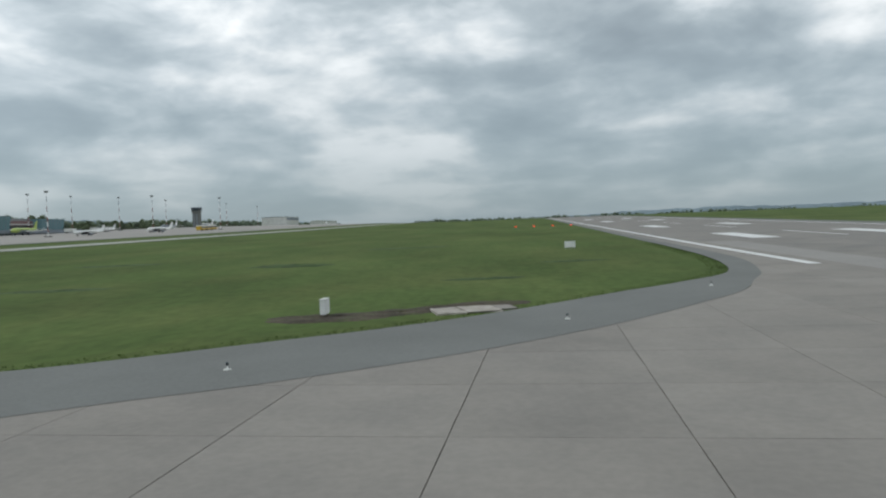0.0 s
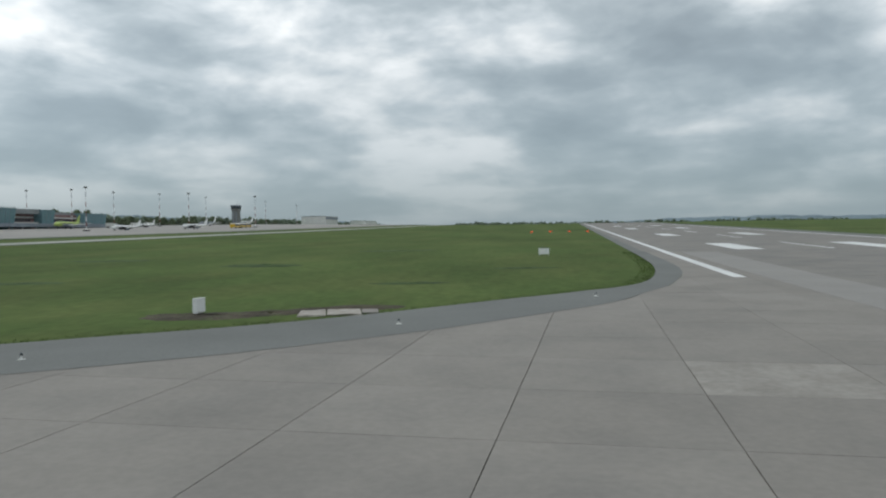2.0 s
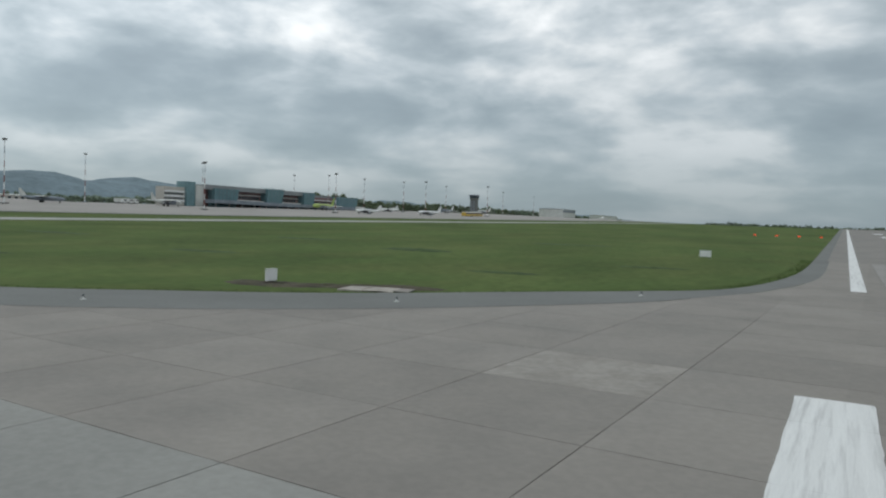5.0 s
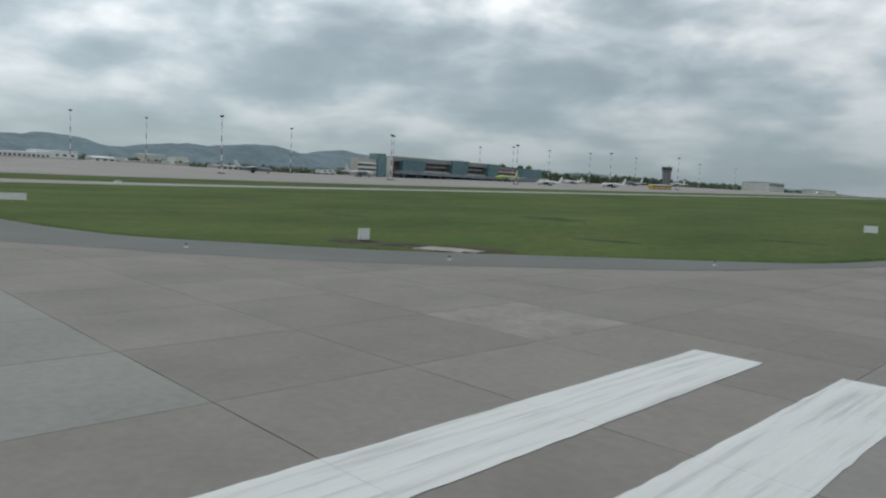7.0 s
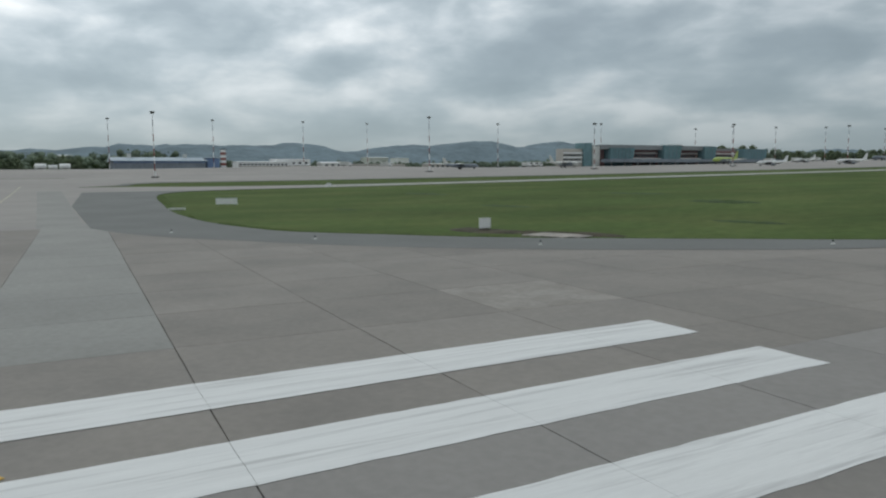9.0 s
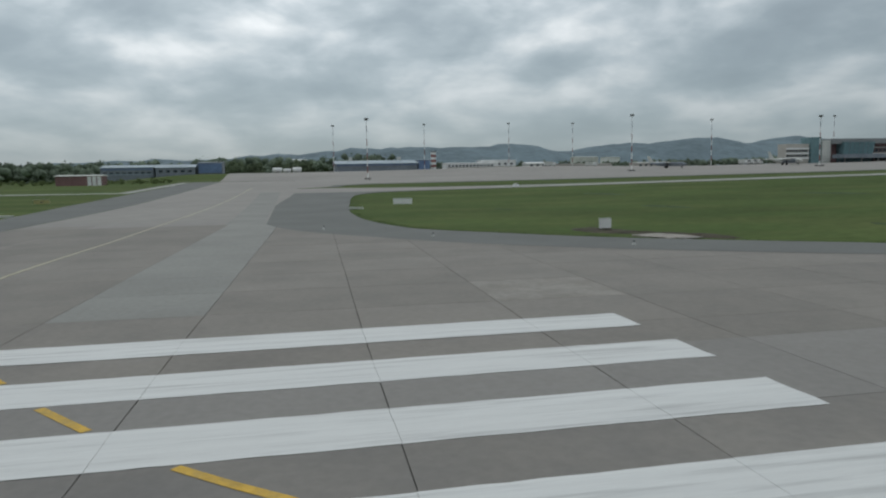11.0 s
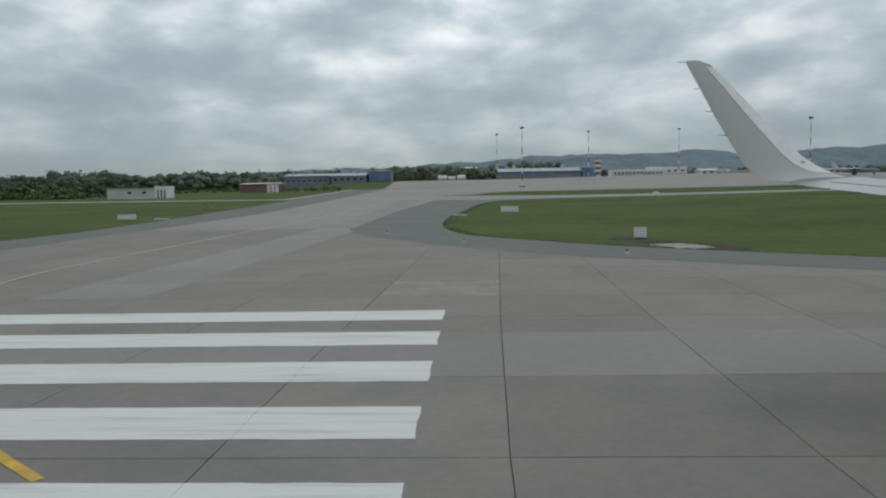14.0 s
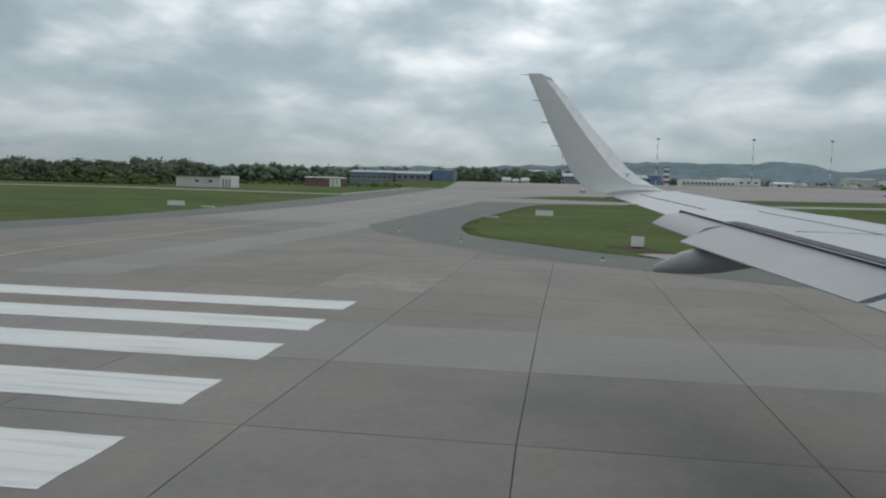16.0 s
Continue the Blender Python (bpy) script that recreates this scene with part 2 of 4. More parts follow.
def gz(x, y):
    """Height of the ground: level round the runway's end, rising gently to the north and to the apron in the west, with a bank under the hangars."""
    bank = 2.7 * step01((-x - 250) / 85) * (1 - step01((y - 100) / 110)) * step01((y + 90) / 40)
    return 0.016 * (ease(y - 20, 15, 560) - ease(-20, 15, 560)) + 0.019 * ease(-x - 85, 15, 215) + bank


def sheet_cut(bm, xs, ys):
    for x in xs:
        bmesh.ops.bisect_plane(bm, geom=bm.verts[:] + bm.edges[:] + bm.faces[:], plane_co=(x, 0, 0), plane_no=(1, 0, 0))
    for y in ys:
        bmesh.ops.bisect_plane(bm, geom=bm.verts[:] + bm.edges[:] + bm.faces[:], plane_co=(0, y, 0), plane_no=(0, 1, 0))


def draped(name, outline, lift, mat, label, category, step=12.0, kind="structure", skirt=0.0):
    """A sheet with that outline, laid over the ground."""
    bm = bmx()
    vs = [bm.verts.new((x, y, 0)) for x, y in outline]
    for tri in tessellate_polygon([[Vector((x, y, 0)) for x, y in outline]]):
        f = bm.faces.new([vs[i] for i in tri])
        f.normal_update()
        if f.normal.z < 0:
            f.normal_flip()
    x0, x1 = min(p[0] for p in outline), max(p[0] for p in outline)
    y0, y1 = min(p[1] for p in outline), max(p[1] for p in outline)
    xs = [x for x in np.arange(-340, 0, step) if x0 < x < x1 and x < -40]
    ys = [y for y in np.arange(-36, 660, step) if y0 < y < y1]
    sheet_cut(bm, xs, ys)
    if skirt:
        rim = [e for e in bm.edges if e.is_boundary]
        r = bmesh.ops.extrude_edge_only(bm, edges=rim)
        low = {v for v in r["geom"] if isinstance(v, bmesh.types.BMVert)}
    else:
        low = set()
    for v in bm.verts:
        v.co.z = gz(v.co.x, v.co.y) + lift - (skirt if v in low else 0)
    ob = new(name, mesh_of(name, bm, mat))
    return tagged(ob, label, category, "", kind)


def arc_through(points, n=6):
    """A smooth open curve through the given plan points."""
    out = []
    for i in range(len(points) - 1):
        p0, p1, p2, p3 = (Vector(points[max(0, min(len(points) - 1, j))]) for j in (i - 1, i, i + 1, i + 2))
        for k in range(n):
            t = k / n
            q = 0.5 * (2 * p1 + (p2 - p0) * t + (2 * p0 - 5 * p1 + 4 * p2 - p3) * t * t + (3 * p1 - p0 - 3 * p2 + p3) * t ** 3)
            out.append((q.x, q.y))
    out.append(tuple(points[-1]))
    return out


# one sheet of ground to the horizon
def ground_sheet():
    xs = sorted({*np.arange(-420, 121, 6.0), -4600, -3500, -2500, -1800, -1300, -950, -720, -560, -480, 150, 220, 340, 600, 1000, 1800, 3000, 4600})
    ys = sorted({*np.arange(-120, 721, 6.0), -4600, -3000, -1800, -1000, -600, -380, -240, -170, 800, 950, 1200, 1600, 2200, 3200, 4600})
    verts = [(x, y, gz(x, y)) for y in ys for x in xs]
    w = len(xs)
    faces = [(j * w + i, j * w + i + 1, (j + 1) * w + i + 1, (j + 1) * w + i) for j in range(len(ys) - 1) for i in range(w - 1)]
    me = bpy.data.meshes.new("ground")
    me.from_pydata(verts, [], faces)
    me.materials.append(GRASS)
    return tagged(new("ground", me), "short green airfield grass with paler patches", "grass", "", "structure")


ground_sheet()

# the edge of the infield grass, from the runway round to the taxiway and out to the west
GRASS_EDGE = arc_through([(-2.2, 75), (-2.6, 48), (-5.0, 30.5), (-9.8, 23.0), (-13.4, 18.9), (-18.9, 12.2), (-23.1, 8.0), (-27.0, 5.0), (-32.4, 1.0), (-37.2, -0.7), (-46, -2.1), (-58, -2.4), (-70, -1.8), (-84, -0.6), (-104, 1.2), (-118, 4.0), (-126, 10), (-130, 22)])
SHOULDER_EDGE = arc_through([(-0.6, 75), (-0.8, 45), (-3.2, 30), (-5.7, 23.0), (-7.7, 17.9), (-10.7, 13.4), (-15.0, 7.6), (-20.0, 2.3), (-24.7, -1.5), (-27.4, -3.2), (-33.0, -6.8), (-38.5, -9.2), (-44.0, -10.6)])

# pavements: a dark joint bed, the slabs stand on it
draped("pavement", [(-0.8, -200), (46.6, -200), (46.6, 75), (-0.8, 75)] + SHOULDER_EDGE[1:] + [(-49.27, -10.8), (-49.27, -31), (-24, -31), (-16, -34), (-8, -42), (-3, -60), (-0.8, -90)], 0.012, JOINT, "dark joint bed under the concrete slabs", "pavement")
draped("shoulder", SHOULDER_EDGE + [(-84, -10.8), (-130, -8)] + GRASS_EDGE[::-1], 0.062, ASPHALT, "dark grey asphalt shoulder between concrete and grass", "road")
draped("shoulder", [(-250, -33.5), (-150, -32), (-97, -31.5), (-44, -31), (-24, -31), (-16, -34), (-8, -42), (-3, -60), (-0.8, -90), (-0.8, -200), (-8, -200), (-8, -90), (-11, -62), (-17, -46), (-27, -37.5), (-44, -36.5), (-97, -41), (-150, -42), (-250, -43)], 0.062, ASPHALT, "dark grey asphalt shoulder beside the taxiway", "road")
draped("taxiway", [(-40, -31), (-97, -31.5), (-150, -32), (-250, -33.5), (-250, -8), (-130, -7.2), (-84, -10.2), (-40, -10.2)], 0.040, CONCRETE_FAR, "worn grey concrete taxiway leading to the apron", "taxiway")
draped("taxiway_lane", [(-44, -14.0), (-44, -10.85), (-84, -10.85), (-140, -11), (-140, -15.05)], 0.046, CONCRETE_PALE, "pale renewed concrete lane of the taxiway", "taxiway")
draped("concrete_infill", [p for p in SHOULDER_EDGE if p[1] > 17] + [(-0.8, 17)], 0.044, CONCRETE, "grey concrete infill beside the runway", "pavement")
draped("concrete_infill", [(-49.27, -25), (-49.27, -31), (-24, -31), (-16, -34), (-8, -42), (-3, -60), (-0.8, -90), (2, -90), (2, -25)], 0.044, CONCRETE, "grey concrete infill at the taxiway mouth", "pavement")
draped("taxiway", [(-130, -8), (-158, -8), (-158, 0), (-150, 16), (-144.5, 36), (-129.6, 36), (-130, 22)], 0.055, CONCRETE_FAR, "worn grey concrete bend between the taxiways", "taxiway")
draped("parallel_taxiway", [(-144.5, 36), (-140, 60), (-134.5, 130), (-127, 260), (-115, 520), (-101, 900), (-92, 900), (-106, 520), (-117, 260), (-124, 130), (-129, 60), (-129.6, 36)], 0.055, CONCRETE_TAXI, "pale concrete taxiway strip along the grass", "taxiway")
draped("apron", [(-158, -8), (-250, -8), (-250, -34), (-420, -40), (-420, 720), (-150, 900), (-128, 900), (-140, 520), (-152, 260), (-163, 130), (-176, 70), (-186, 30), (-188, 12), (-180, 3), (-165, 0)], 0.100, CONCRETE_FAR, "wide pinkish grey concrete apron in front of the terminal", "apron")
draped("shoulder", [(-128, 900), (-140, 520), (-152, 260), (-163, 130), (-176, 70), (-186, 30), (-188, 12), (-180, 3), (-165, 0), (-164, 2.2), (-176, 5.5), (-183.5, 13), (-181.5, 30), (-171.5, 70), (-159, 130), (-148, 260), (-136, 520), (-124, 900)], 0.08, ASPHALT, "dark asphalt strip along the apron edge", "road")
draped("runway", [(-0.8, 58), (46.6, 58), (46.6, 1900), (-0.8, 1900)], 0.030, CONCRETE_RUNWAY, "long grey concrete runway", "runway", step=20)
draped("shoulder", [(-0.8, 75), (-0.8, 1900), (-3.2, 1900), (-2.2, 75)], 0.045, ASPHALT, "narrow asphalt edge strip of the runway", "road", step=20)
draped("shoulder", [(46.6, -200), (46.6, 1900), (52, 1900), (52, -200)], 0.045, ASPHALT, "asphalt edge strip of the runway", "road", step=20)

# ---------------------------------------------------------------- markings on the pavement
LIFT = 0.060


def flat_marking(name, outline, mat, label, lift=LIFT):
    """Paint of a few millimetres, laid on the slabs."""
    return draped(name, outline, lift, mat, label, "road marking", step=12, skirt=0.003)


SLAB_STEP = 4.2
SHEAR = -0.0223


def cross_joint(x):
    """Where one of the cross joints lies at x: askew by the runway's edge, square further in."""
    return -10.968 + SHEAR * (min(max(x, -1.0), 11.93) - 0.7)


def threshold_stripe(x0, width=1.6):
    """One stripe: paint broken at every slab joint, with a worn, uneven rim."""
    rnd = random.Random(int(x0 * 10) + 3)
    b = bmx()
    cuts = [-30.0] + [y for y in (cross_joint(x0 + 0.8) + SLAB_STEP * k for k in range(-5, 4)) if -29.7 < y < -0.3] + [0.0]
    for y0, y1 in zip(cuts, cuts[1:]):
        y0, y1 = y0 + 0.003, y1 - 0.003
        n = max(2, int((y1 - y0) / 0.35))
        rows = []
        for i in range(n + 1):
            y = y0 + (y1 - y0) * i / n
            rows.append([(x + rnd.uniform(-0.016, 0.016), y + (rnd.uniform(-0.02, 0.02) if y0 < -29.9 or (i == n and y1 > -0.1) else 0)) for x in (x0, x0 + width * 0.25, x0 + width * 0.5, x0 + width * 0.75, x0 + width)])
        vs = [[b.verts.new((x, y, gz(x, y) + LIFT)) for x, y in r] for r in rows]
        for p, q in zip(vs, vs[1:]):
            for i in range(4):
                b.faces.new((p[i], p[i + 1], q[i + 1], q[i]))
    rim = [e for e in b.edges if e.is_boundary]
    r = bmesh.ops.extrude_edge_only(b, edges=rim)
    for v in r["geom"]:
        if isinstance(v, bmesh.types.BMVert):
            v.co.z -= 0.004
    return tagged(new("threshold_stripe", mesh_of("threshold_stripe", b, PAINT)), "worn white threshold stripe painted on the runway concrete", "road marking", "threshold stripes", "structure")


for i in range(7):
    threshold_stripe(3.2 * i, 1.85 if i == 4 else 1.6)
flat_marking("runway_edge_line", [(1.3, 34), (2.2, 34), (2.2, 1500), (1.3, 1500)], PAINT, "white painted line along the runway edge")
flat_marking("runway_edge_line", [(44.0, 34), (44.9, 34), (44.9, 1500), (44.0, 1500)], PAINT, "white painted line along the runway edge")
for y in (79, 150, 248, 328):
    for x in (11.2, 29.4):
        flat_marking("touchdown_mark", [(x, y), (x + 3.6, y), (x + 3.6, y + 22), (x, y + 22)], PAINT, "white painted touchdown block on the runway")
for y in (80, 130, 180, 230, 280, 330, 380):
    flat_marking("centre_line_dash", [(23.0, y), (23.5, y), (23.5, y + 24), (23.0, y + 24)], PAINT, "white painted centre line dash on the runway")


def ribbon(points, width):
    left, right = [], []
    for i, p in enumerate(points):
        a, b = Vector(points[max(0, i - 1)]), Vector(points[min(len(points) - 1, i + 1)])
        d = (b - a).normalized() * (width / 2)
        left.append((p[0] - d.y, p[1] + d.x))
        right.append((p[0] + d.y, p[1] - d.x))
    return left + right[::-1]


flat_marking("taxi_line", ribbon(arc_through([(-170, -18.5), (-103, -18.8), (-55, -19.4), (-31, -19.6), (-18, -19.9), (-10.6, -19.6), (-4.3, -18.0), (0.2, -15.6)], 5), 0.16), material("faded_yellow", (0.45, 0.42, 0.31), 0.8, vary=0.1, scale=2), "thin faded yellow taxiway centre line", 0.066)
for points in ([(1.7, -14.8), (3.1, -13.8)], [(4.9, -12.6), (5.6, -12.05), (6.3, -11.5)], [(8.1, -9.95), (8.9, -9.1), (9.5, -8.4)], [(11.3, -6.55), (12.0, -5.7), (12.7, -4.8)], [(14.5, -2.3), (15.9, -0.2)]):
    flat_marking("lead_on_line", ribbon(points, 0.17), YELLOW, "short yellow lead-on line dashes between the white stripes")

# ---------------------------------------------------------------- the wing of the airliner
WING_TURN = radians(3.8)
WING_AT = Matrix(((-math.cos(WING_TURN), math.sin(WING_TURN), 0, 22.11), (math.sin(WING_TURN), math.cos(WING_TURN), 0, 4.865), (0, 0, 1, 0), (0, 0, 0, 1)))
# in the wing's own axes x runs outboard, y forward, z up from the ground; WING_AT mirrors x, so rings are wound by normals


def trailing(l):
    z = 3.72 - 0.083 * (15.2 - l) if l > 11.4 else 3.34 + 0.072 * (l - 8.6)
    return 1.21 + 0.27 * (15.2 - l), z


def leading(l):
    return 2.80 + 0.52 * (15.2 - l), 3.80 - 0.094 * (15.2 - l)


def foil(l, te, le, zt, zl, thick, n=9, lean=0.0):
    """A wing section at l: upper side from the back to the front, then the lower side."""
    ring = []
    for side in (1, -1):
        for i in range(n):
            t = i / (n - 1) if side > 0 else 1 - i / (n - 1)
            if side < 0 and i in (0, n - 1):
                continue
            y = te + (le - te) * t
            h = thick * (2.6 * math.sqrt(max(1 - t, 0)) * t ** 0.9 * 0.62) * (0.40 if side > 0 else 0.75)
            ring.append((l + lean * h * side, y, zt + (zl - zt) * t + side * h * (1 - abs(lean))))
    return ring


def place(v):
    return tuple(WING_AT @ Vector(v))


def airliner_wing():
    w = thing("aircraft_wing", Matrix.Identity(4), "pale grey metal airliner wing with upturned winglet, flaps lowered", "aircraft wing")
    rings = []
    for l in (15.2, 14.2, 13.2, 12.2, 11.45, 11.35, 9.5, 7.5, 5.5, 3.5, 1.2):
        (ty, tz), (ly, lz) = trailing(l), leading(l)
        rings.append([place(p) for p in foil(l, ty, ly, tz, lz, 0.11 * (ly - ty))])
    part("wing_panel", loft(bmx(), rings), ALUMINIUM, w, "pale grey wing skin", True)
    # winglet: sections climb and sweep back
    rings = []
    for l, te, le, z in ((15.2, 1.21, 2.80, 3.755), (15.34, 0.98, 2.42, 3.79), (15.45, 0.70, 2.14, 3.90), (15.53, 0.53, 1.86, 4.07), (15.60, 0.40, 1.60, 4.28), (15.70, 0.17, 1.20, 4.72), (15.80, -0.05, 0.82, 5.15), (15.93, -0.31, 0.35, 5.72), (16.03, -0.54, -0.07, 6.20), (16.05, -0.57, -0.30, 6.30)):
        up = min(1.0, (z - 3.755) / 0.4)
        t = 0.05 * (le - te)
        ring = []
        for side in (1, -1):
            for i in range(7):
                u = i / 6 if side > 0 else 1 - i / 6
                if side < 0 and i in (0, 6):
                    continue
                h = side * t * math.sin(math.pi * u ** 0.75) * 0.9
                ring.append(place((l - h * up, te + (le - te) * u, z + h * (1 - up) + 0.03 * u * (1 - up))))
        rings.append(ring)
    tip = part("winglet", loft(bmx(), rings), WINGLET_PAINT, w, "smooth pale grey upturned winglet", True)
    edge = []
    for l, te, le, z in ((15.45, 0.70, 2.14, 3.90), (15.53, 0.53, 1.86, 4.07), (15.60, 0.40, 1.60, 4.28), (15.70, 0.17, 1.20, 4.72), (15.80, -0.05, 0.82, 5.15), (15.93, -0.31, 0.35, 5.72), (16.02, -0.52, -0.03, 6.15)):
        up = min(1.0, (z - 3.755) / 0.4)
        t = 0.05 * (le - te) + 0.008
        ring = []
        for side, u in ((1, 0.72), (1, 0.88), (0, 1.012), (-1, 0.88), (-1, 0.72)):
            h = side * t * math.sin(math.pi * min(u, 1) ** 0.75) * 0.9 + side * 0.004
            ring.append(place((l - h * up, te + (le - te) * u, z + h * (1 - up) + 0.03 * u * (1 - up))))
        edge.append(ring)
    part("leading_edge", loft(bmx(), edge), BRIGHT_METAL, tip, "bright polished leading edge", True)
    lamp = bmx()
    bmesh.ops.create_uvsphere(lamp, u_segments=10, v_segments=6, radius=0.035, matrix=Matrix.Translation(place((15.5, 1.62, 4.16))))
    part("tip_light", lamp, WHITE, tip, "small white lamp cover", True)
    for z, l, y in ((6.27, 16.05, -0.57), (5.70, 15.93, -0.30), (5.22, 15.81, -0.08), (4.72, 15.7, 0.17), (4.25, 15.6, 0.42)):
        part("discharger", rod(bmx(), place((l, y + 0.02, z)), place((l, y - 0.16, z + 0.01)), 0.008, 0.004, 5), DARK, tip)
    for l in (14.7, 14.0, 13.3):
        y, z = trailing(l)
        part("discharger", rod(bmx(), place((l, y + 0.02, z)), place((l, y - 0.18, z - 0.02)), 0.01, 0.005, 5), DARK, w)
    # aileron with its hinge line
    def strip(name, l0, l1, back0, back1, lift, mat, label, steps=6, thick=0.006):
        rings = []
        for i in range(steps + 1):
            l = l0 + (l1 - l0) * i / steps
            (ty, tz), (ly, lz) = trailing(l), leading(l)
            pts = []
            for dz in (1, -1):
                for f in ((back0, back1) if dz > 0 else (back1, back0)):
                    t = f
                    h = 0.11 * (ly - ty) * (2.6 * math.sqrt(1 - t) * max(t, 0.0) ** 0.9 * 0.62) * 0.40
                    pts.append(place((l, ty + (ly - ty) * t, tz + (lz - tz) * t + h + lift + dz * thick / 2)))
            rings.append(pts)
        return part(name, loft(bmx(), rings), mat, w, label)
    strip("hinge_line", 14.75, 12.0, 0.30, 0.309, 0.003, DARK_GAP, "thin dark aileron hinge line")
    strip("spoiler_seam", 11.3, 1.6, 0.42, 0.4235, 0.002, SEAM, "thin panel seam")
    strip("slat_seam", 15.0, 1.6, 0.84, 0.8435, 0.002, SEAM, "thin panel seam")
    for l in (9.0, 6.4, 3.9):
        strip("panel_seam", l, l - 0.014, 0.13, 0.42, 0.002, SEAM, "thin panel seam", 1)
    strip("flap_gap", 11.5, 1.3, 0.012, 0.06, 0.006, DARK_GAP, "dark gap ahead of the flap")
    strip("aileron_edge", 11.75, 11.68, 0.0, 0.30, 0.004, DARK_GAP, "thin dark gap beside the aileron", 1)
    # lowered flaps
    for a, b, chord, tip_z, fall in ((11.25, 9.805, 0.43, 3.33, 0.083), (9.8, 6.2, 0.56, 3.16, 0.055), (6.1, 1.3, 0.56, 2.956, 0.055)):
        rings = []
        for i in range(7):
            l = a + (b - a) * i / 6
            ty, tz = trailing(l)
            fz = tip_z - fall * (a - l)
            rings.append([place(p) for p in ((l, ty + 0.16, tz - 0.03), (l, ty + 0.02, tz + 0.015 - 0.04), (l, ty - 0.25, (tz + fz) / 2 + 0.03), (l, ty - chord, fz + 0.006), (l, ty - chord, fz - 0.006), (l, ty - 0.2, (tz + fz) / 2 - 0.07), (l, ty + 0.16, tz - 0.16))])
        part("flap", loft(bmx(), rings), FLAP_DIMMED, w, "pale grey lowered trailing edge flap", True)
    # track fairings under the flaps
    for l0 in (9.4, 4.6):
        ty, tz = trailing(l0)
        rings = []
        for t, hw, zb, zt in ((-0.72, 0.015, 2.80, 2.85), (-0.69, 0.04, 2.785, 2.885), (-0.55, 0.09, 2.78, 2.97), (-0.386, 0.13, 2.78, 3.06), (-0.156, 0.16, 2.785, 3.13), (0.1, 0.175, 2.815, 3.17), (0.41, 0.17, 2.89, 3.18), (0.9, 0.13, 3.0, 3.18), (1.4, 0.07, 3.09, 3.19), (1.7, 0.02, 3.14, 3.19)):
            ring = []
            drop = (tz - trailing(9.4)[1]) * 0.9
            for k in range(12):
                an = 2 * math.pi * k / 12
                ring.append(place((l0 + hw * math.copysign(abs(math.cos(an)) ** 1.25, math.cos(an)), ty - 0.3 + t, (zb + zt) / 2 + drop + (zt - zb) / 2 * math.copysign(abs(math.sin(an)) ** 1.1, math.sin(an)))))
            rings.append(ring)
        part("flap_track_fairing", loft(bmx(), rings), FAIRING_PAINT, w, "grey pointed fairing under the flap", True)
    return w


airliner_wing()

# ---------------------------------------------------------------- airfield signs, lights and small things


def at(x, y, turn=0.0, lift=0.0):
    return pose(x, y, gz(x, y) + lift, 0, 0, turn)


def cabinet_sign(x, y, turn):
    s = thing("marker_box", at(x, y, turn), "white painted metal airfield marker box on two feet", "airfield sign")
    part("body", box(bmx(), -0.4, 0.4, -0.13, 0.13, 0.12, 0.78, 0.035), WHITE, s, "white box body", True)
    part("lid", box(bmx(), -0.415, 0.415, -0.145, 0.145, 0.775, 0.80, 0.008), OFF_WHITE, s)
    for dx in (-0.28, 0.28):
        b = bmx()
        rod(b, (dx, 0, 0.0), (dx, 0, 0.13), 0.03, 0.03, 8)
        box(b, dx - 0.12, dx + 0.12, -0.2, 0.2, 0.0, 0.035)
        part("foot", b, OFF_WHITE, s)
    return s


def board_sign(x, y, turn, width, height, lift=0.18):
    s = thing("board_sign", at(x, y, turn), "blank white reverse of a low airfield guidance sign on legs", "airfield sign", "guidance signs")
    part("panel", box(bmx(), -width / 2, width / 2, -0.08, 0.08, lift, lift + height, 0.015), WHITE, s, "white sign panel", True)
    part("frame", box(bmx(), -width / 2 - 0.02, width / 2 + 0.02, -0.095, 0.095, lift + height, lift + height + 0.03), STEEL, s)
    for k in range(3):
        dx = (k - 1) * width * 0.4
        part("leg", rod(bmx(), (dx, 0, -0.02), (dx, 0, lift + 0.02), 0.03, 0.03, 8), STEEL, s)
    return s


cabinet_sign(-27.0, 11.9, 92)
board_sign(-12.95, 67.6, 8, 1.25, 0.72)
board_sign(-75.1, 5.5, 62, 2.55, 0.72)
board_sign(-70.6, -44.4, 100, 2.3, 0.66)
taxi_sign = board_sign(-106.3, -47.1, 100, 2.2, 0.62, 0.12)
tagged(taxi_sign, "dull yellow airfield guidance sign with a dark bar")
for child in taxi_sign.children:
    if child.name.startswith("panel"):
        child.data.materials[0] = material("dull_yellow_panel", (0.38, 0.36, 0.16), 0.6, vary=0.1, scale=1)
        child["label"] = "dull yellow sign panel"
part("bar", box(bmx(), -0.2, 0.2, -0.1, -0.082, 0.32, 0.46), DARK, taxi_sign, "dark bar")


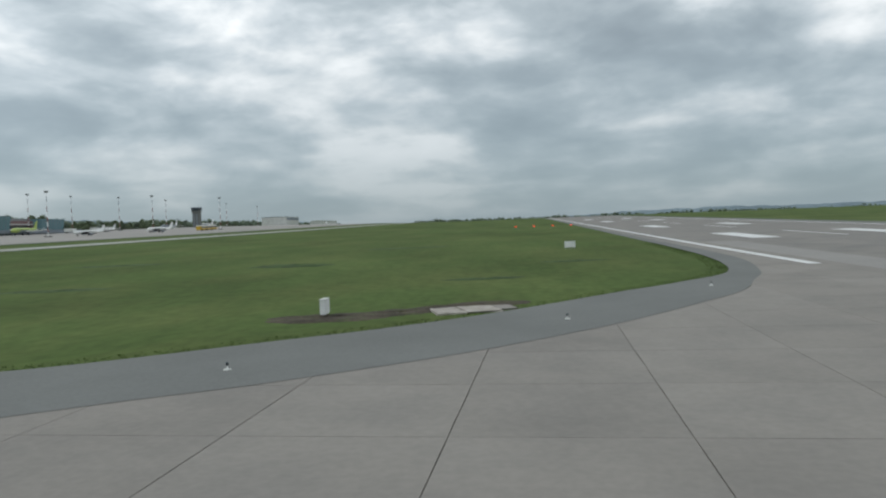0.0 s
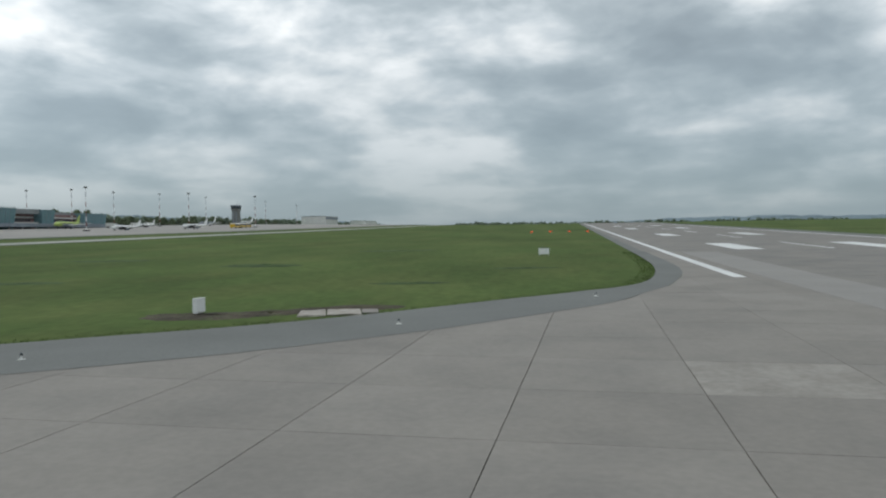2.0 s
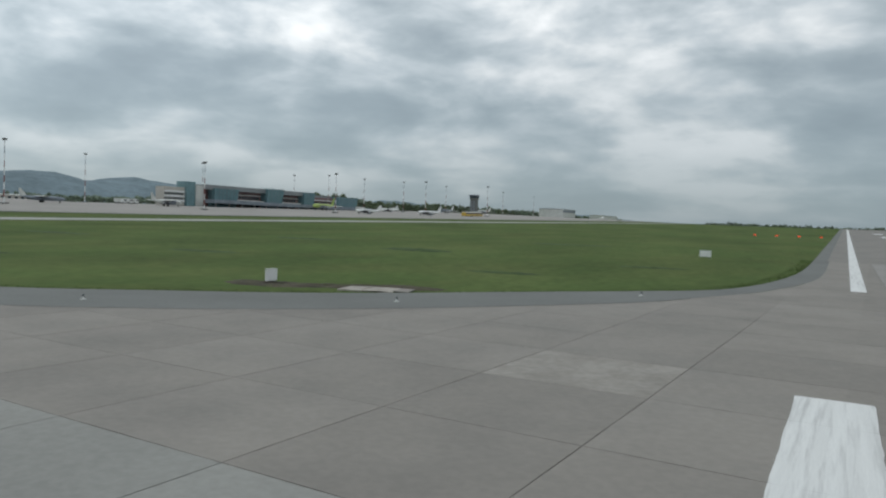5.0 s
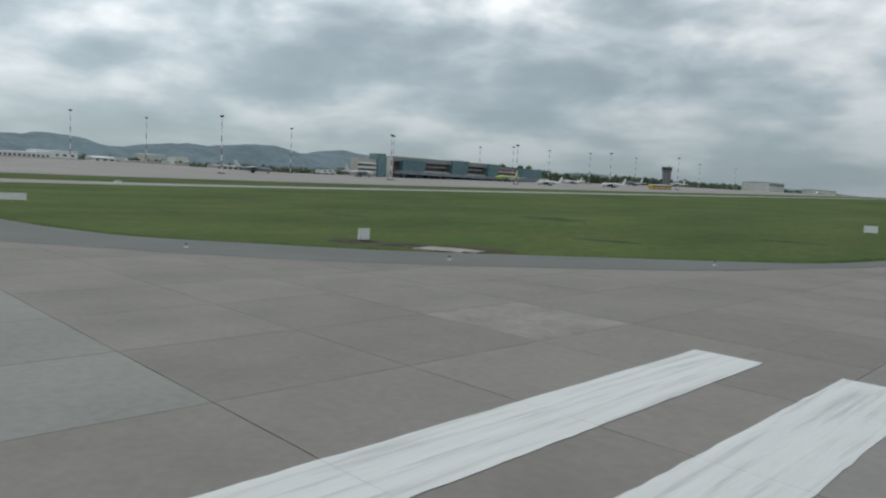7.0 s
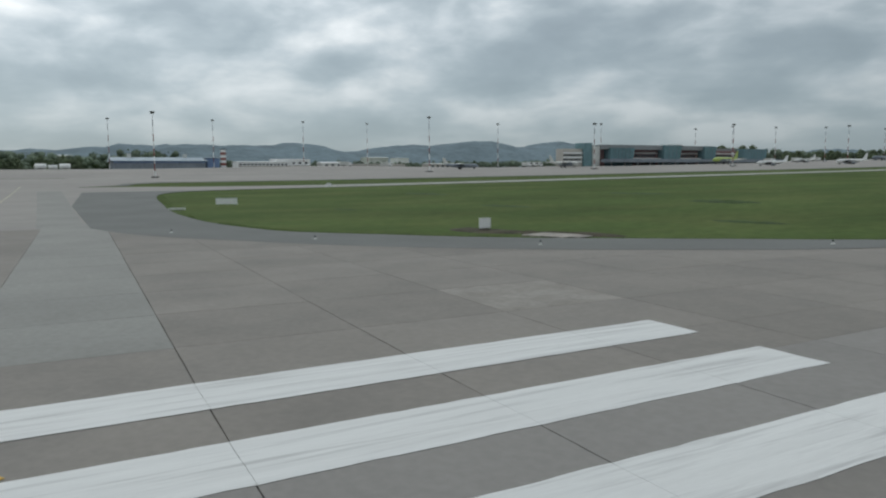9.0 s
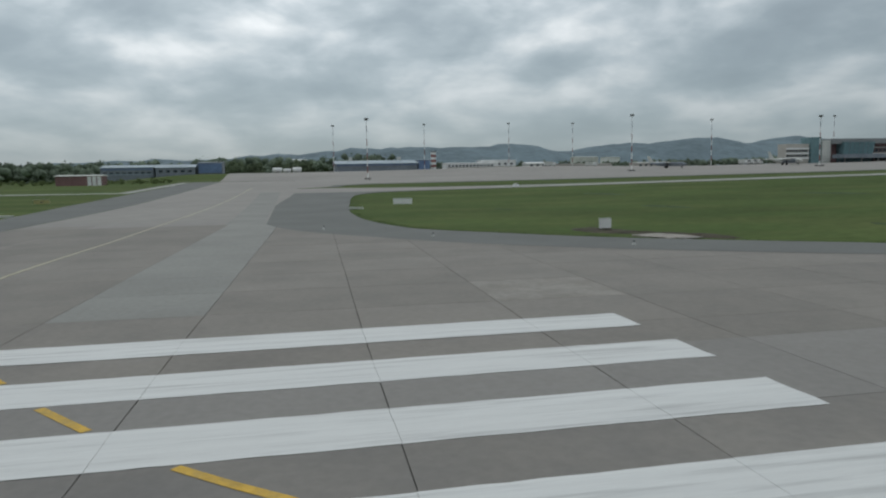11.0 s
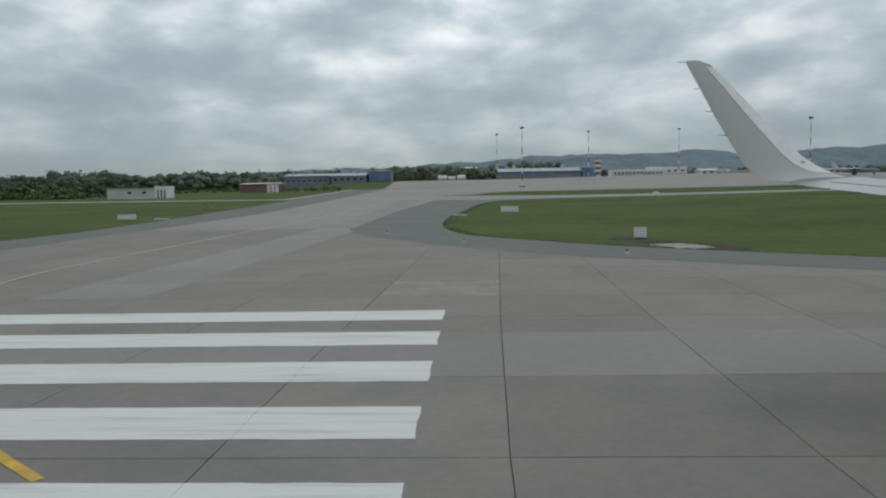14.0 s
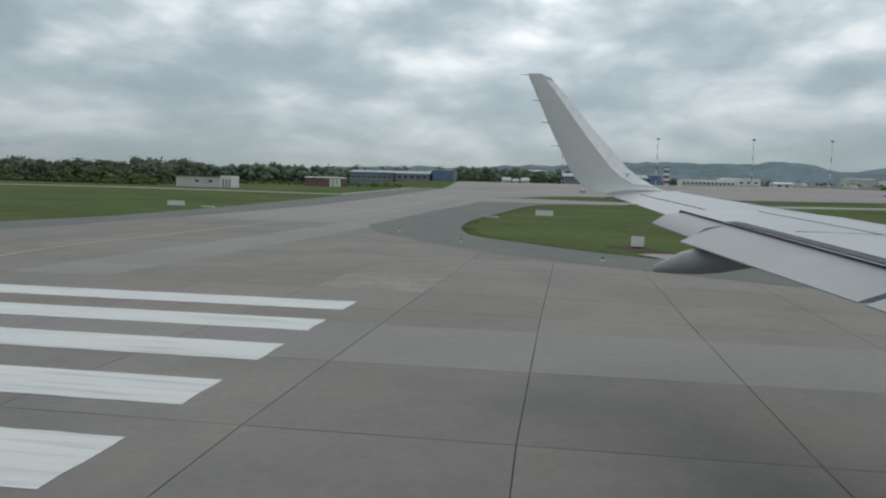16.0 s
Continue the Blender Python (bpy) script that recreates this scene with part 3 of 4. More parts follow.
def edge_light(x, y, lift=0.08):
    s = thing("edge_light", at(x, y, 0, lift) @ Matrix.Scale(0.7, 4), "small black taxiway edge light on a white round base", "airfield light", "edge lights")
    part("base", rod(bmx(), (0, 0, -0.01), (0, 0, 0.025), 0.17, 0.15, 16), OFF_WHITE, s, "white round base plate")
    b = rod(bmx(), (0, 0, 0.02), (0, 0, 0.17), 0.03, 0.03, 10)
    part("stem", b, WHITE, s)
    part("collar", rod(bmx(), (0, 0, 0.17), (0, 0, 0.23), 0.055, 0.06, 12), DARK, s)
    d = bmx()
    bmesh.ops.create_uvsphere(d, u_segments=12, v_segments=8, radius=0.055, matrix=Matrix.Translation((0, 0, 0.25)))
    part("lens", d, GLASS, s, "dark blue glass lens", True)
    return s


for x, y in ((-26.45, 0.15), (-16.75, 8.9), (-36.5, -6.2), (-8.6, 20.5)):
    edge_light(x, y)


def approach_lamp(x, y):
    s = thing("slope_light", at(x, y, 3), "orange metal approach slope light showing red", "airfield light", "row of four approach slope lights")
    part("housing", box(bmx(), -0.42, 0.42, -0.5, 0.5, 0.35, 0.72, 0.03), material("orange_housing", (0.55, 0.16, 0.04), 0.6), s, "orange housing")
    part("lens", box(bmx(), -0.3, 0.3, -0.53, -0.505, 0.42, 0.66), RED_LAMP, s, "glowing red lens")
    for dx in (-0.3, 0.3):
        part("leg", rod(bmx(), (dx, 0, -0.02), (dx, 0, 0.37), 0.035, 0.035, 8), STEEL, s)
    return s


for x in (-20.7, -15.3, -9.9, -4.7):
    approach_lamp(x, 195)


PAD = material("old_concrete", (0.35, 0.325, 0.29), 0.9, vary=0.14, scale=1.2, fine=9, bump=0.5, second=(0.24, 0.222, 0.19))


def concrete_pad():
    p = thing("concrete_pad", at(-20.6, 13.1, 17.5), "broken pale concrete cover slab lying in the grass", "concrete slab")
    rnd = random.Random(4)
    for x0, x1, y0, y1, mat in ((-1.85, -0.6, -1.15, 1.0, PAD), (-0.58, 1.0, -1.2, 1.05, PAD), (1.02, 1.8, -0.7, 0.8, CONCRETE)):
        b = box(bmx(), x0, x1, y0, y1, -0.05, 0.075)
        for v in b.verts:
            v.co.x += rnd.uniform(-0.06, 0.06)
            v.co.y += rnd.uniform(-0.12, 0.12)
        bmesh.ops.bevel(b, geom=b.edges[:], offset=0.02, segments=1, affect="EDGES")
        part("slab", b, mat, p)
    return p


concrete_pad()
rndp = random.Random(9)


def rough_patch(name, cx, cy, rx, ry, turn, lift, mat, label, bumps=0.06, n=26):
    """A low uneven patch with a ragged rim, sunk at its edge."""
    b = bmx()
    rings = []
    for k, f in enumerate((0.0, 0.4, 0.72, 1.0)):
        ring = []
        for i in range(n):
            an = 2 * math.pi * i / n
            rr = f * (1 + 0.22 * noise.noise((math.cos(an) * 2 + cx, math.sin(an) * 2 + cy, f)))
            x, y = rx * rr * math.cos(an), ry * rr * math.sin(an)
            c, s = math.cos(radians(turn)), math.sin(radians(turn))
            X, Y = cx + x * c - y * s, cy + x * s + y * c
            ring.append((X, Y, gz(X, Y) + (lift + rndp.uniform(0, bumps) if k < 3 else -0.03)))
        rings.append(ring)
    loft(b, rings, caps=False)
    for f in b.faces:
        f.normal_update()
        if f.normal.z < 0:
            f.normal_flip()
    bmesh.ops.remove_doubles(b, verts=b.verts[:], dist=0.001)
    return tagged(new(name, mesh_of(name, b, mat, True)), label, "soil", "", "structure")


rough_patch("soil_patch", -26.6, 11.5, 3.2, 1.7, 12, 0.03, SOIL, "bare dark soil round the marker box")
rough_patch("soil_patch", -24.0, 12.7, 2.3, 1.4, 35, 0.03, SOIL, "bare dark soil beside the marker box")
rough_patch("soil_patch", -20.9, 14.7, 3.4, 1.1, 20, 0.03, SOIL, "bare dark soil beside the concrete pad")
TALL = material("coarse_grass", (0.040, 0.070, 0.020), 0.95, vary=0.25, scale=0.5, fine=4, bump=0.6)
rough_patch("grass_hollow", -41.4, 51.2, 4.6, 2.4, 0, 0.05, TALL, "dark coarse tussock in the grass", 0.16)
for x, y, rx, ry in ((-21, 30, 3.2, 1.1), (-14, 46, 3.5, 1.3), (-52, 30, 4.5, 1.5), (-66, 62, 6, 2.2), (-35, 86, 7, 2.4), (-58, 14, 2.2, 0.8), (-90, 40, 6, 2)):
    rough_patch("grass_hollow", x, y, rx, ry, 10, 0.015, TALL, "darker coarse grass in the lawn", 0.05)


def grass_blades():
    """Tufts of standing blades on the near grass and along its edge."""
    rnd = random.Random(21)
    verts, faces = [], []

    def tuft(x, y, h):
        z = gz(x, y)
        for _ in range(3):
            an, le = rnd.uniform(0, 6.283), rnd.uniform(0.02, 0.09)
            dx, dy = math.cos(an), math.sin(an)
            w = rnd.uniform(0.012, 0.03)
            ox, oy = rnd.uniform(-0.07, 0.07), rnd.uniform(-0.07, 0.07)
            hh = h * rnd.uniform(0.6, 1.2)
            i = len(verts)
            verts.extend([(x + ox - dy * w, y + oy + dx * w, z), (x + ox + dy * w, y + oy - dx * w, z), (x + ox + dx * le, y + oy + dy * le, z + hh)])
            faces.append((i, i + 1, i + 2))

    edge = [(Vector(a), Vector(b)) for a, b in zip(GRASS_EDGE, GRASS_EDGE[1:])]
    for a, b in edge:
        d = b - a
        nrm = Vector((d.y, -d.x)).normalized()
        if nrm.dot(Vector((-60, 80)) - a) < 0:
            nrm = -nrm
        far = a.x < -44
        count = int(d.length * (14 if far else 40))
        for _ in range(count):
            p = a + d * rnd.random() + nrm * (rnd.random() ** 2 * 1.4 - 0.10)
            tuft(p.x, p.y, 0.04 if far else 0.052)
    me = bpy.data.meshes.new("grass_blades")
    me.from_pydata(verts, [], faces)
    me.materials.append(BLADE)
    return tagged(new("grass_blades", me), "short green grass blades along the pavement edge", "grass", "", "stuff")


grass_blades()

# ---------------------------------------------------------------- light masts


# band red muted in its colour, as distance haze greys it
MAST_RED = material("faded_red_band", (0.26, 0.10, 0.085), 0.7, vary=0.1, scale=1)


def light_mast(height):
    s = thing("light_mast", Matrix.Identity(4), "tall red and white banded apron floodlight mast", "light mast", "apron light masts")
    part("footing", box(bmx(), -1.1, 1.1, -1.1, 1.1, -0.6, 0.45, 0.05), DARK, s, "dark footing block")
    n = 9
    for i in range(n):
        a, b = height * i / n, height * (i + 1) / n
        r = lambda h: 0.20 - 0.10 * h / height
        part("pole_section", rod(bmx(), (0, 0, a + 0.3 * (i == 0)), (0, 0, b), r(a), r(b), 10), WHITE if i % 2 == 0 else MAST_RED if i < 6 else SLATE, s)
    crown = bmx()
    for k in range(12):
        an = 2 * math.pi * k / 12
        rod(crown, (0.55 * math.cos(an), 0.55 * math.sin(an), height + 0.1), (0.55 * math.cos(an + 0.5236), 0.55 * math.sin(an + 0.5236), height + 0.1), 0.08, 0.08, 5)
        if k % 3 == 0:
            rod(crown, (0, 0, height - 0.1), (0.55 * math.cos(an), 0.55 * math.sin(an), height + 0.1), 0.06, 0.06, 5)
    part("crown_ring", crown, TOWER_GREY, s, "dark steel lamp ring")
    lamp = bmx()
    box(lamp, -0.2, 0.2, -0.18, 0.18, -0.4, 0.3, 0.03)
    lamp_me = mesh_of("floodlight", lamp, TOWER_GREY)
    for k in range(8):
        an = 2 * math.pi * k / 8
        o = new("floodlight", lamp_me)
        o.parent = s
        o.matrix_basis = pose(0.55 * math.cos(an), 0.55 * math.sin(an), height - 0.12, -20, 0, math.degrees(an) - 90)
    return s


for height, spots in ((21.6, ((-244, 18.1), (-244, 120.6))), (18.7, ((-220, 184.4), (-211, 256.4), (-208, 335.2), (-196, 391))), (23.9, ((-362, 12.6), (-362, 60.3), (-366, 108.0))), (25.0, ((-375, 148.6),)), (23.4, ((-318, 200.7), (-306, 262))), (21.0, ((-305, 335.5), (-274, 331.2), (-277, 372.3), (-270, 409.7), (-279, 487.2), (-285, 610), (-290, 700)))):
    first = light_mast(height)
    first.matrix_world = at(*spots[0])
    for x, y in spots[1:]:
        copy_thing(first, at(x, y))

# ---------------------------------------------------------------- terminal, tower and other buildings


def window_rows(parent, x, y0, y1, z0, rows, pitch_y, pitch_z, w, h, mat=GLASS):
    """Separate windows, proud of a wall that faces east."""
    b = bmx()
    box(b, 0, 0.06, -w / 2, w / 2, -h / 2, h / 2)
    me = mesh_of("window", b, mat)
    n = int((y1 - y0) / pitch_y)
    for r in range(rows):
        for i in range(n):
            o = new("window", me)
            o.parent = parent
            o.matrix_basis = pose(x, y0 + pitch_y * (i + 0.5), z0 + r * pitch_z)


def terminal():
    g = gz(-280, 260)
    t = thing("terminal", pose(-280, 0, g), "long airport terminal with teal glass bays and a reddish brown front", "terminal building")
    # north and main wings run along y; z counts from the apron
    part("end_block", box(bmx(), -7, -1, 216, 228, -1, 8.6), BEIGE, t, "beige end block")
    for z in (1.6, 3.8, 6.0):
        part("white_band", box(bmx(), -0.98, -0.6, 216, 228, z, z + 0.8), WHITE, t, "white facade band")
    window_rows(t, -0.98, 216, 228, 3.1, 2, 1.6, 2.2, 1.2, 1.0)
    part("stair_tower", box(bmx(), -7, 0.4, 228.2, 233.4, -1, 11.6), TEAL, t, "teal glass stair tower")
    part("lift_tower", box(bmx(), -7, 0.8, 233.6, 238.2, -1, 10.0), OFF_WHITE, t, "pale lift tower")
    part("main_wall", box(bmx(), -9, -2, 238.3, 366, -1, 8.4), BRICK_RED, t, "reddish brown facade")
    b = bmx()
    box(b, -10, 1.6, 238.3, 322, 8.42, 10.8)
    box(b, -9, -3, 322.2, 346, 8.42, 9.8)
    part("roof", b, ROOF_GREY, t, "grey roof fascia")
    part("roof_light", box(bmx(), -8, 0.5, 286, 298, 10.82, 11.6), WHITE, t, "white roof lantern")
    for y0, y1, z1 in ((244, 259, 9.2), (282, 293.5, 10.9), (313, 321, 10.6), (346, 364, 9.5)):
        b = bmx()
        loft(b, [[(-8, y0, -1), (2.0, y0, -1), (3.4, y0 - 0.6, z1), (-8, y0 - 0.6, z1)], [(-8, y1, -1), (2.0, y1, -1), (3.4, y1 + 0.9, z1), (-8, y1 + 0.9, z1)]])
        bay = part("glass_bay", b, TEAL, t, "leaning teal glass bay")
        n = int((y1 - y0) / 2.4)
        for i in range(1, n):
            y = y0 + i * (y1 - y0) / n
            part("mullion", rod(bmx(), (2.06, y, -1), (3.46, y, z1), 0.09, 0.09, 4), SLATE, bay)
    for y0, y1 in ((260.2, 281), (295, 312), (322.4, 345)):
        part("white_band", box(bmx(), -1.98, 1.2, y0, y1, 3.3, 4.1), OFF_WHITE, t, "pale canopy band")
        part("white_band", box(bmx(), -1.98, -1.4, y0, y1, 6.5, 7.0), OFF_WHITE, t, "pale facade band")
        window_rows(t, -1.98, y0, y1, 1.4, 1, 2.2, 2.4, 1.7, 1.9)
        window_rows(t, -1.98, y0, y1, 5.3, 1, 2.2, 2.4, 1.7, 1.5)
    part("pier", box(bmx(), 2, 9, 238, 372, 1.6, 3.4), SLATE, t, "low grey boarding pier")
    for y in range(242, 372, 9):
        part("pier_leg", box(bmx(), 5, 5.5, y, y + 0.5, -0.6, 1.6), STEEL, t)
    return t


terminal()


def control_tower():
    x, y = -281, 541.5
    t = thing("control_tower", at(x, y) @ Matrix.Diagonal((0.76, 0.76, 0.92, 1)), "dark grey concrete control tower with a flared glazed cab", "control tower")
    part("shaft", box(bmx(), -3.4, 3.4, -3.4, 3.4, -1, 12.4), TOWER_GREY, t, "grey concrete shaft")
    for dx in (-1.6, 1.6):
        part("shaft_stripe", box(bmx(), dx - 0.5, dx + 0.5, -3.5, -3.41, 0.5, 12), SLATE, t)
    b = loft(bmx(), [[(-3.45, -3.45, 12.4), (3.45, -3.45, 12.4), (3.45, 3.45, 12.4), (-3.45, 3.45, 12.4)], [(-4.1, -4.1, 14.4), (4.1, -4.1, 14.4), (4.1, 4.1, 14.4), (-4.1, 4.1, 14.4)]])
    part("cab_base", b, TOWER_GREY, t)
    b = loft(bmx(), [[(-3.7, -3.7, 14.4), (3.7, -3.7, 14.4), (3.7, 3.7, 14.4), (-3.7, 3.7, 14.4)], [(-4.1, -4.1, 16.6), (4.1, -4.1, 16.6), (4.1, 4.1, 16.6), (-4.1, 4.1, 16.6)]])
    part("cab_glass", b, GLASS, t, "dark cab glazing")
    part("cab_roof", box(bmx(), -4.4, 4.4, -4.4, 4.4, 16.62, 17.5, 0.1), SLATE, t)
    part("aerial", rod(bmx(), (2, 0, 17.5), (2, 0, 20), 0.09, 0.05, 6), DARK, t)
    return t


control_tower()


def shed(name, x, y0, y1, depth, height, wall, roof, label, category, rise=0.6, bands=(), windows=0, eave=0.4):
    """A long block whose front looks east, with a low ridge roof."""
    g = gz(x, (y0 + y1) / 2)
    h = thing(name, pose(x, (y0 + y1) / 2, g), label, category)
    w = (y1 - y0) / 2
    part("wall", box(bmx(), -depth, 0, -w, w, -1.2, height), wall, h)
    b = loft(bmx(), [[(-depth - eave, -w - eave, height), (eave, -w - eave, height), (eave, -w - eave, height + 0.18), (-depth / 2, -w - eave, height + rise + 0.18), (-depth - eave, -w - eave, height + 0.18)], [(-depth - eave, w + eave, height), (eave, w + eave, height), (eave, w + eave, height + 0.18), (-depth / 2, w + eave, height + rise + 0.18), (-depth - eave, w + eave, height + 0.18)]])
    part("roof", b, roof, h)
    for z0, z1, mat in bands:
        part("band", box(bmx(), 0.003, 0.15, -w + 0.2, w - 0.2, z0, z1), mat, h)
    if windows:
        window_rows(h, 0.0, -w + 0.6, w - 0.6, height * 0.55, 1, 2 * (w - 0.6) / windows, 1, min(1.6, (w - 0.6) / windows * 1.2), 1.0)
    return h


def white_hut():
    h = thing("white_hut", pose(-178, -92.5, gz(-178, -92.5), 0, 0, 6), "low white rendered airfield equipment building", "building")
    part("wall", box(bmx(), -7, 0, -9.6, 3.6, -0.6, 3.0), OFF_WHITE, h)
    part("entrance_block", box(bmx(), -7, 0.3, 3.61, 6.8, -0.6, 3.55), WHITE, h, "taller white end block")
    part("roof", box(bmx(), -7.3, 0.25, -9.9, 3.6, 3.0, 3.22), ROOF_GREY, h)
    for y in (-3.4, 0.6):
        part("window", box(bmx(), 0.0, 0.07, y - 0.55, y + 0.55, 1.5, 2.1), GLASS, h)
    for y in (4.5, 5.4, 6.3):
        part("door", box(bmx(), 0.3, 0.36, y - 0.22, y + 0.22, -0.1, 2.5), SLATE, h, "dark door")
    for y in (-6, -5, -1):
        part("vent", box(bmx(), -3.4, -2.8, y, y + 0.6, 3.2, 3.6), DARK, h)
    return h


white_hut()
shed("red_shed", -232, -82, -68.5, 8, 3.0, BRICK_RED, OFF_WHITE, "low red brown shed with a pale roof", "shed", 0.3)
g = thing("shed_gate", pose(-231.9, -70.6, gz(-232, -70)), "white double gate at the end of the shed", "gate")
for k in range(3):
    part("leaf", box(bmx(), 0.02, 0.14, -1.9 + 1.45 * k, -0.75 + 1.45 * k, -0.3, 2.9), WHITE, g)
shed("blue_shed", -222, -131.5, -125, 6, 2.1, BLUE, SLATE, "small blue shed behind the bushes", "shed", 0.3)
shed("blue_hall", -325, -91, -69, 16, 5.4, SLATE, BLUE_ROOF, "two storey slate blue workshop hall", "building", 1.2, ((2.3, 2.8, BLUE_ROOF), (4.6, 5.1, BLUE)), 8)
shed("grey_hall", -322, -67.6, -51, 14, 3.4, SLATE, BLUE_ROOF, "low grey blue hall with a pale roof", "building", 1.4, (), 5)
shed("blue_block", -325, -50, -39.5, 12, 5.0, SLATE, SLATE, "grey block with a bright blue front", "building", 0.4, ((0.6, 4.8, BLUE),), 0)
shed("blue_hangar", -360, 14, 56, 24, 3.8, SLATE, BLUE_ROOF, "long low hangar with a pale blue roof", "hangar", 1.9, ((3.0, 3.7, BLUE),), 0, 1.0)
for y0, y1 in ((20, 24), (46, 50)):
    o = thing("roof_vent", pose(-372, (y0 + y1) / 2, gz(-360, 35) + 5.4), "pale roof vent block of the hangar", "roof vent", "hangar roof vents")
    part("casing", box(bmx(), -1, 1, -0.9, 0.9, -0.2, 2.2, 0.05), OFF_WHITE, o)
    part("cap", box(bmx(), -1.2, 1.2, -1.1, 1.1, 2.2, 2.4), STEEL, o)
shed("blue_store", -362, 57, 63, 10, 5.0, BLUE, SLATE, "small blue clad store", "store", 0.3)
shed("white_office", -380, 76, 106, 12, 3.0, WHITE, WHITE, "long white low office building", "building", 0.3, ((0.4, 1.0, BEIGE),), 14)
shed("white_office", -384, 98, 117.5, 14, 4.2, WHITE, WHITE, "white stepped office building", "building", 0.3, ((0.4, 1.0, BEIGE),), 5)
shed("white_annex", -382, 124, 140, 10, 2.3, OFF_WHITE, WHITE, "low white flat annex building", "building", 0.7, (), 4)
shed("beige_store", -384, 141, 177, 10, 2.2, BEIGE, BEIGE, "long low beige plastered store", "store", 0.2)
shed("service_block", -370, 186, 204, 10, 2.6, BEIGE, OFF_WHITE, "pale low service block", "building", 0.4, (), 5)
shed("pale_hangar", -292, 797, 842, 30, 11.0, OFF_WHITE, ROOF_GREY, "large pale grey hangar", "hangar", 0.6, ((7.6, 10.2, SLATE),), 0)
shed("small_hall", -320, 1050, 1130, 20, 9, OFF_WHITE, BEIGE, "distant white hall beside the apron", "building", 0.5)


shed("far_hall", -620, 252, 272, 20, 11.5, OFF_WHITE, WHITE, "pale hall beyond the belt of trees", "building", 0.6)
shed("far_hall", -625, 284, 296, 18, 10.5, WHITE, OFF_WHITE, "small pale hall beyond the belt of trees", "building", 0.6)
shed("far_hall", -620, -12, 4, 20, 13.0, OFF_WHITE, WHITE, "pale roofed hall behind the woods", "building", 0.8)


def striped_tower():
    t = thing("striped_tower", at(-370, 66.6), "red and white striped lattice beacon tower", "beacon tower")
    for i in range(7):
        z = 1.35 * i
        part("stage", box(bmx(), -1.2, 1.2, -1.2, 1.2, z - 0.3 * (i == 0), z + 1.33), (WHITE, MAST_RED)[i % 2], t)
    part("platform", box(bmx(), -1.5, 1.5, -1.5, 1.5, 9.46, 9.8), DARK, t)
    return t


striped_tower()


def storage_tank(x, y, length, radius):
    """A lying tank on two saddles, its length along y."""
    s = thing("storage_tank", at(x, y), "white lying cylindrical fuel tank on concrete saddles", "tank", "row of fuel tanks")
    z = radius + 0.5
    rings = []
    for t, f in ((-0.5, 0.35), (-0.49, 0.7), (-0.46, 0.93), (-0.42, 1.0), (0.42, 1.0), (0.46, 0.93), (0.49, 0.7), (0.5, 0.35)):
        rings.append([(radius * f * math.cos(k * math.pi / 9), t * length, z + radius * f * math.sin(k * math.pi / 9)) for k in range(18)])
    part("shell", loft(bmx(), rings), WHITE, s, "", True)
    for dy in (-0.3, 0.3):
        part("saddle", box(bmx(), -radius * 0.8, radius * 0.8, dy * length - 0.25, dy * length + 0.25, -0.6, 0.9), OFF_WHITE, s)
    part("manhole", rod(bmx(), (0, 0, z + radius - 0.1), (0, 0, z + radius + 0.3), 0.35, 0.35, 12), STEEL, s)
    return s


for y, length, radius in ((-15.8, 4.8, 1.15), (-11.0, 3.8, 0.85), (-6.2, 4.6, 1.15)):
    storage_tank(-355, y, length, radius)

# ---------------------------------------------------------------- parked aircraft and vehicles


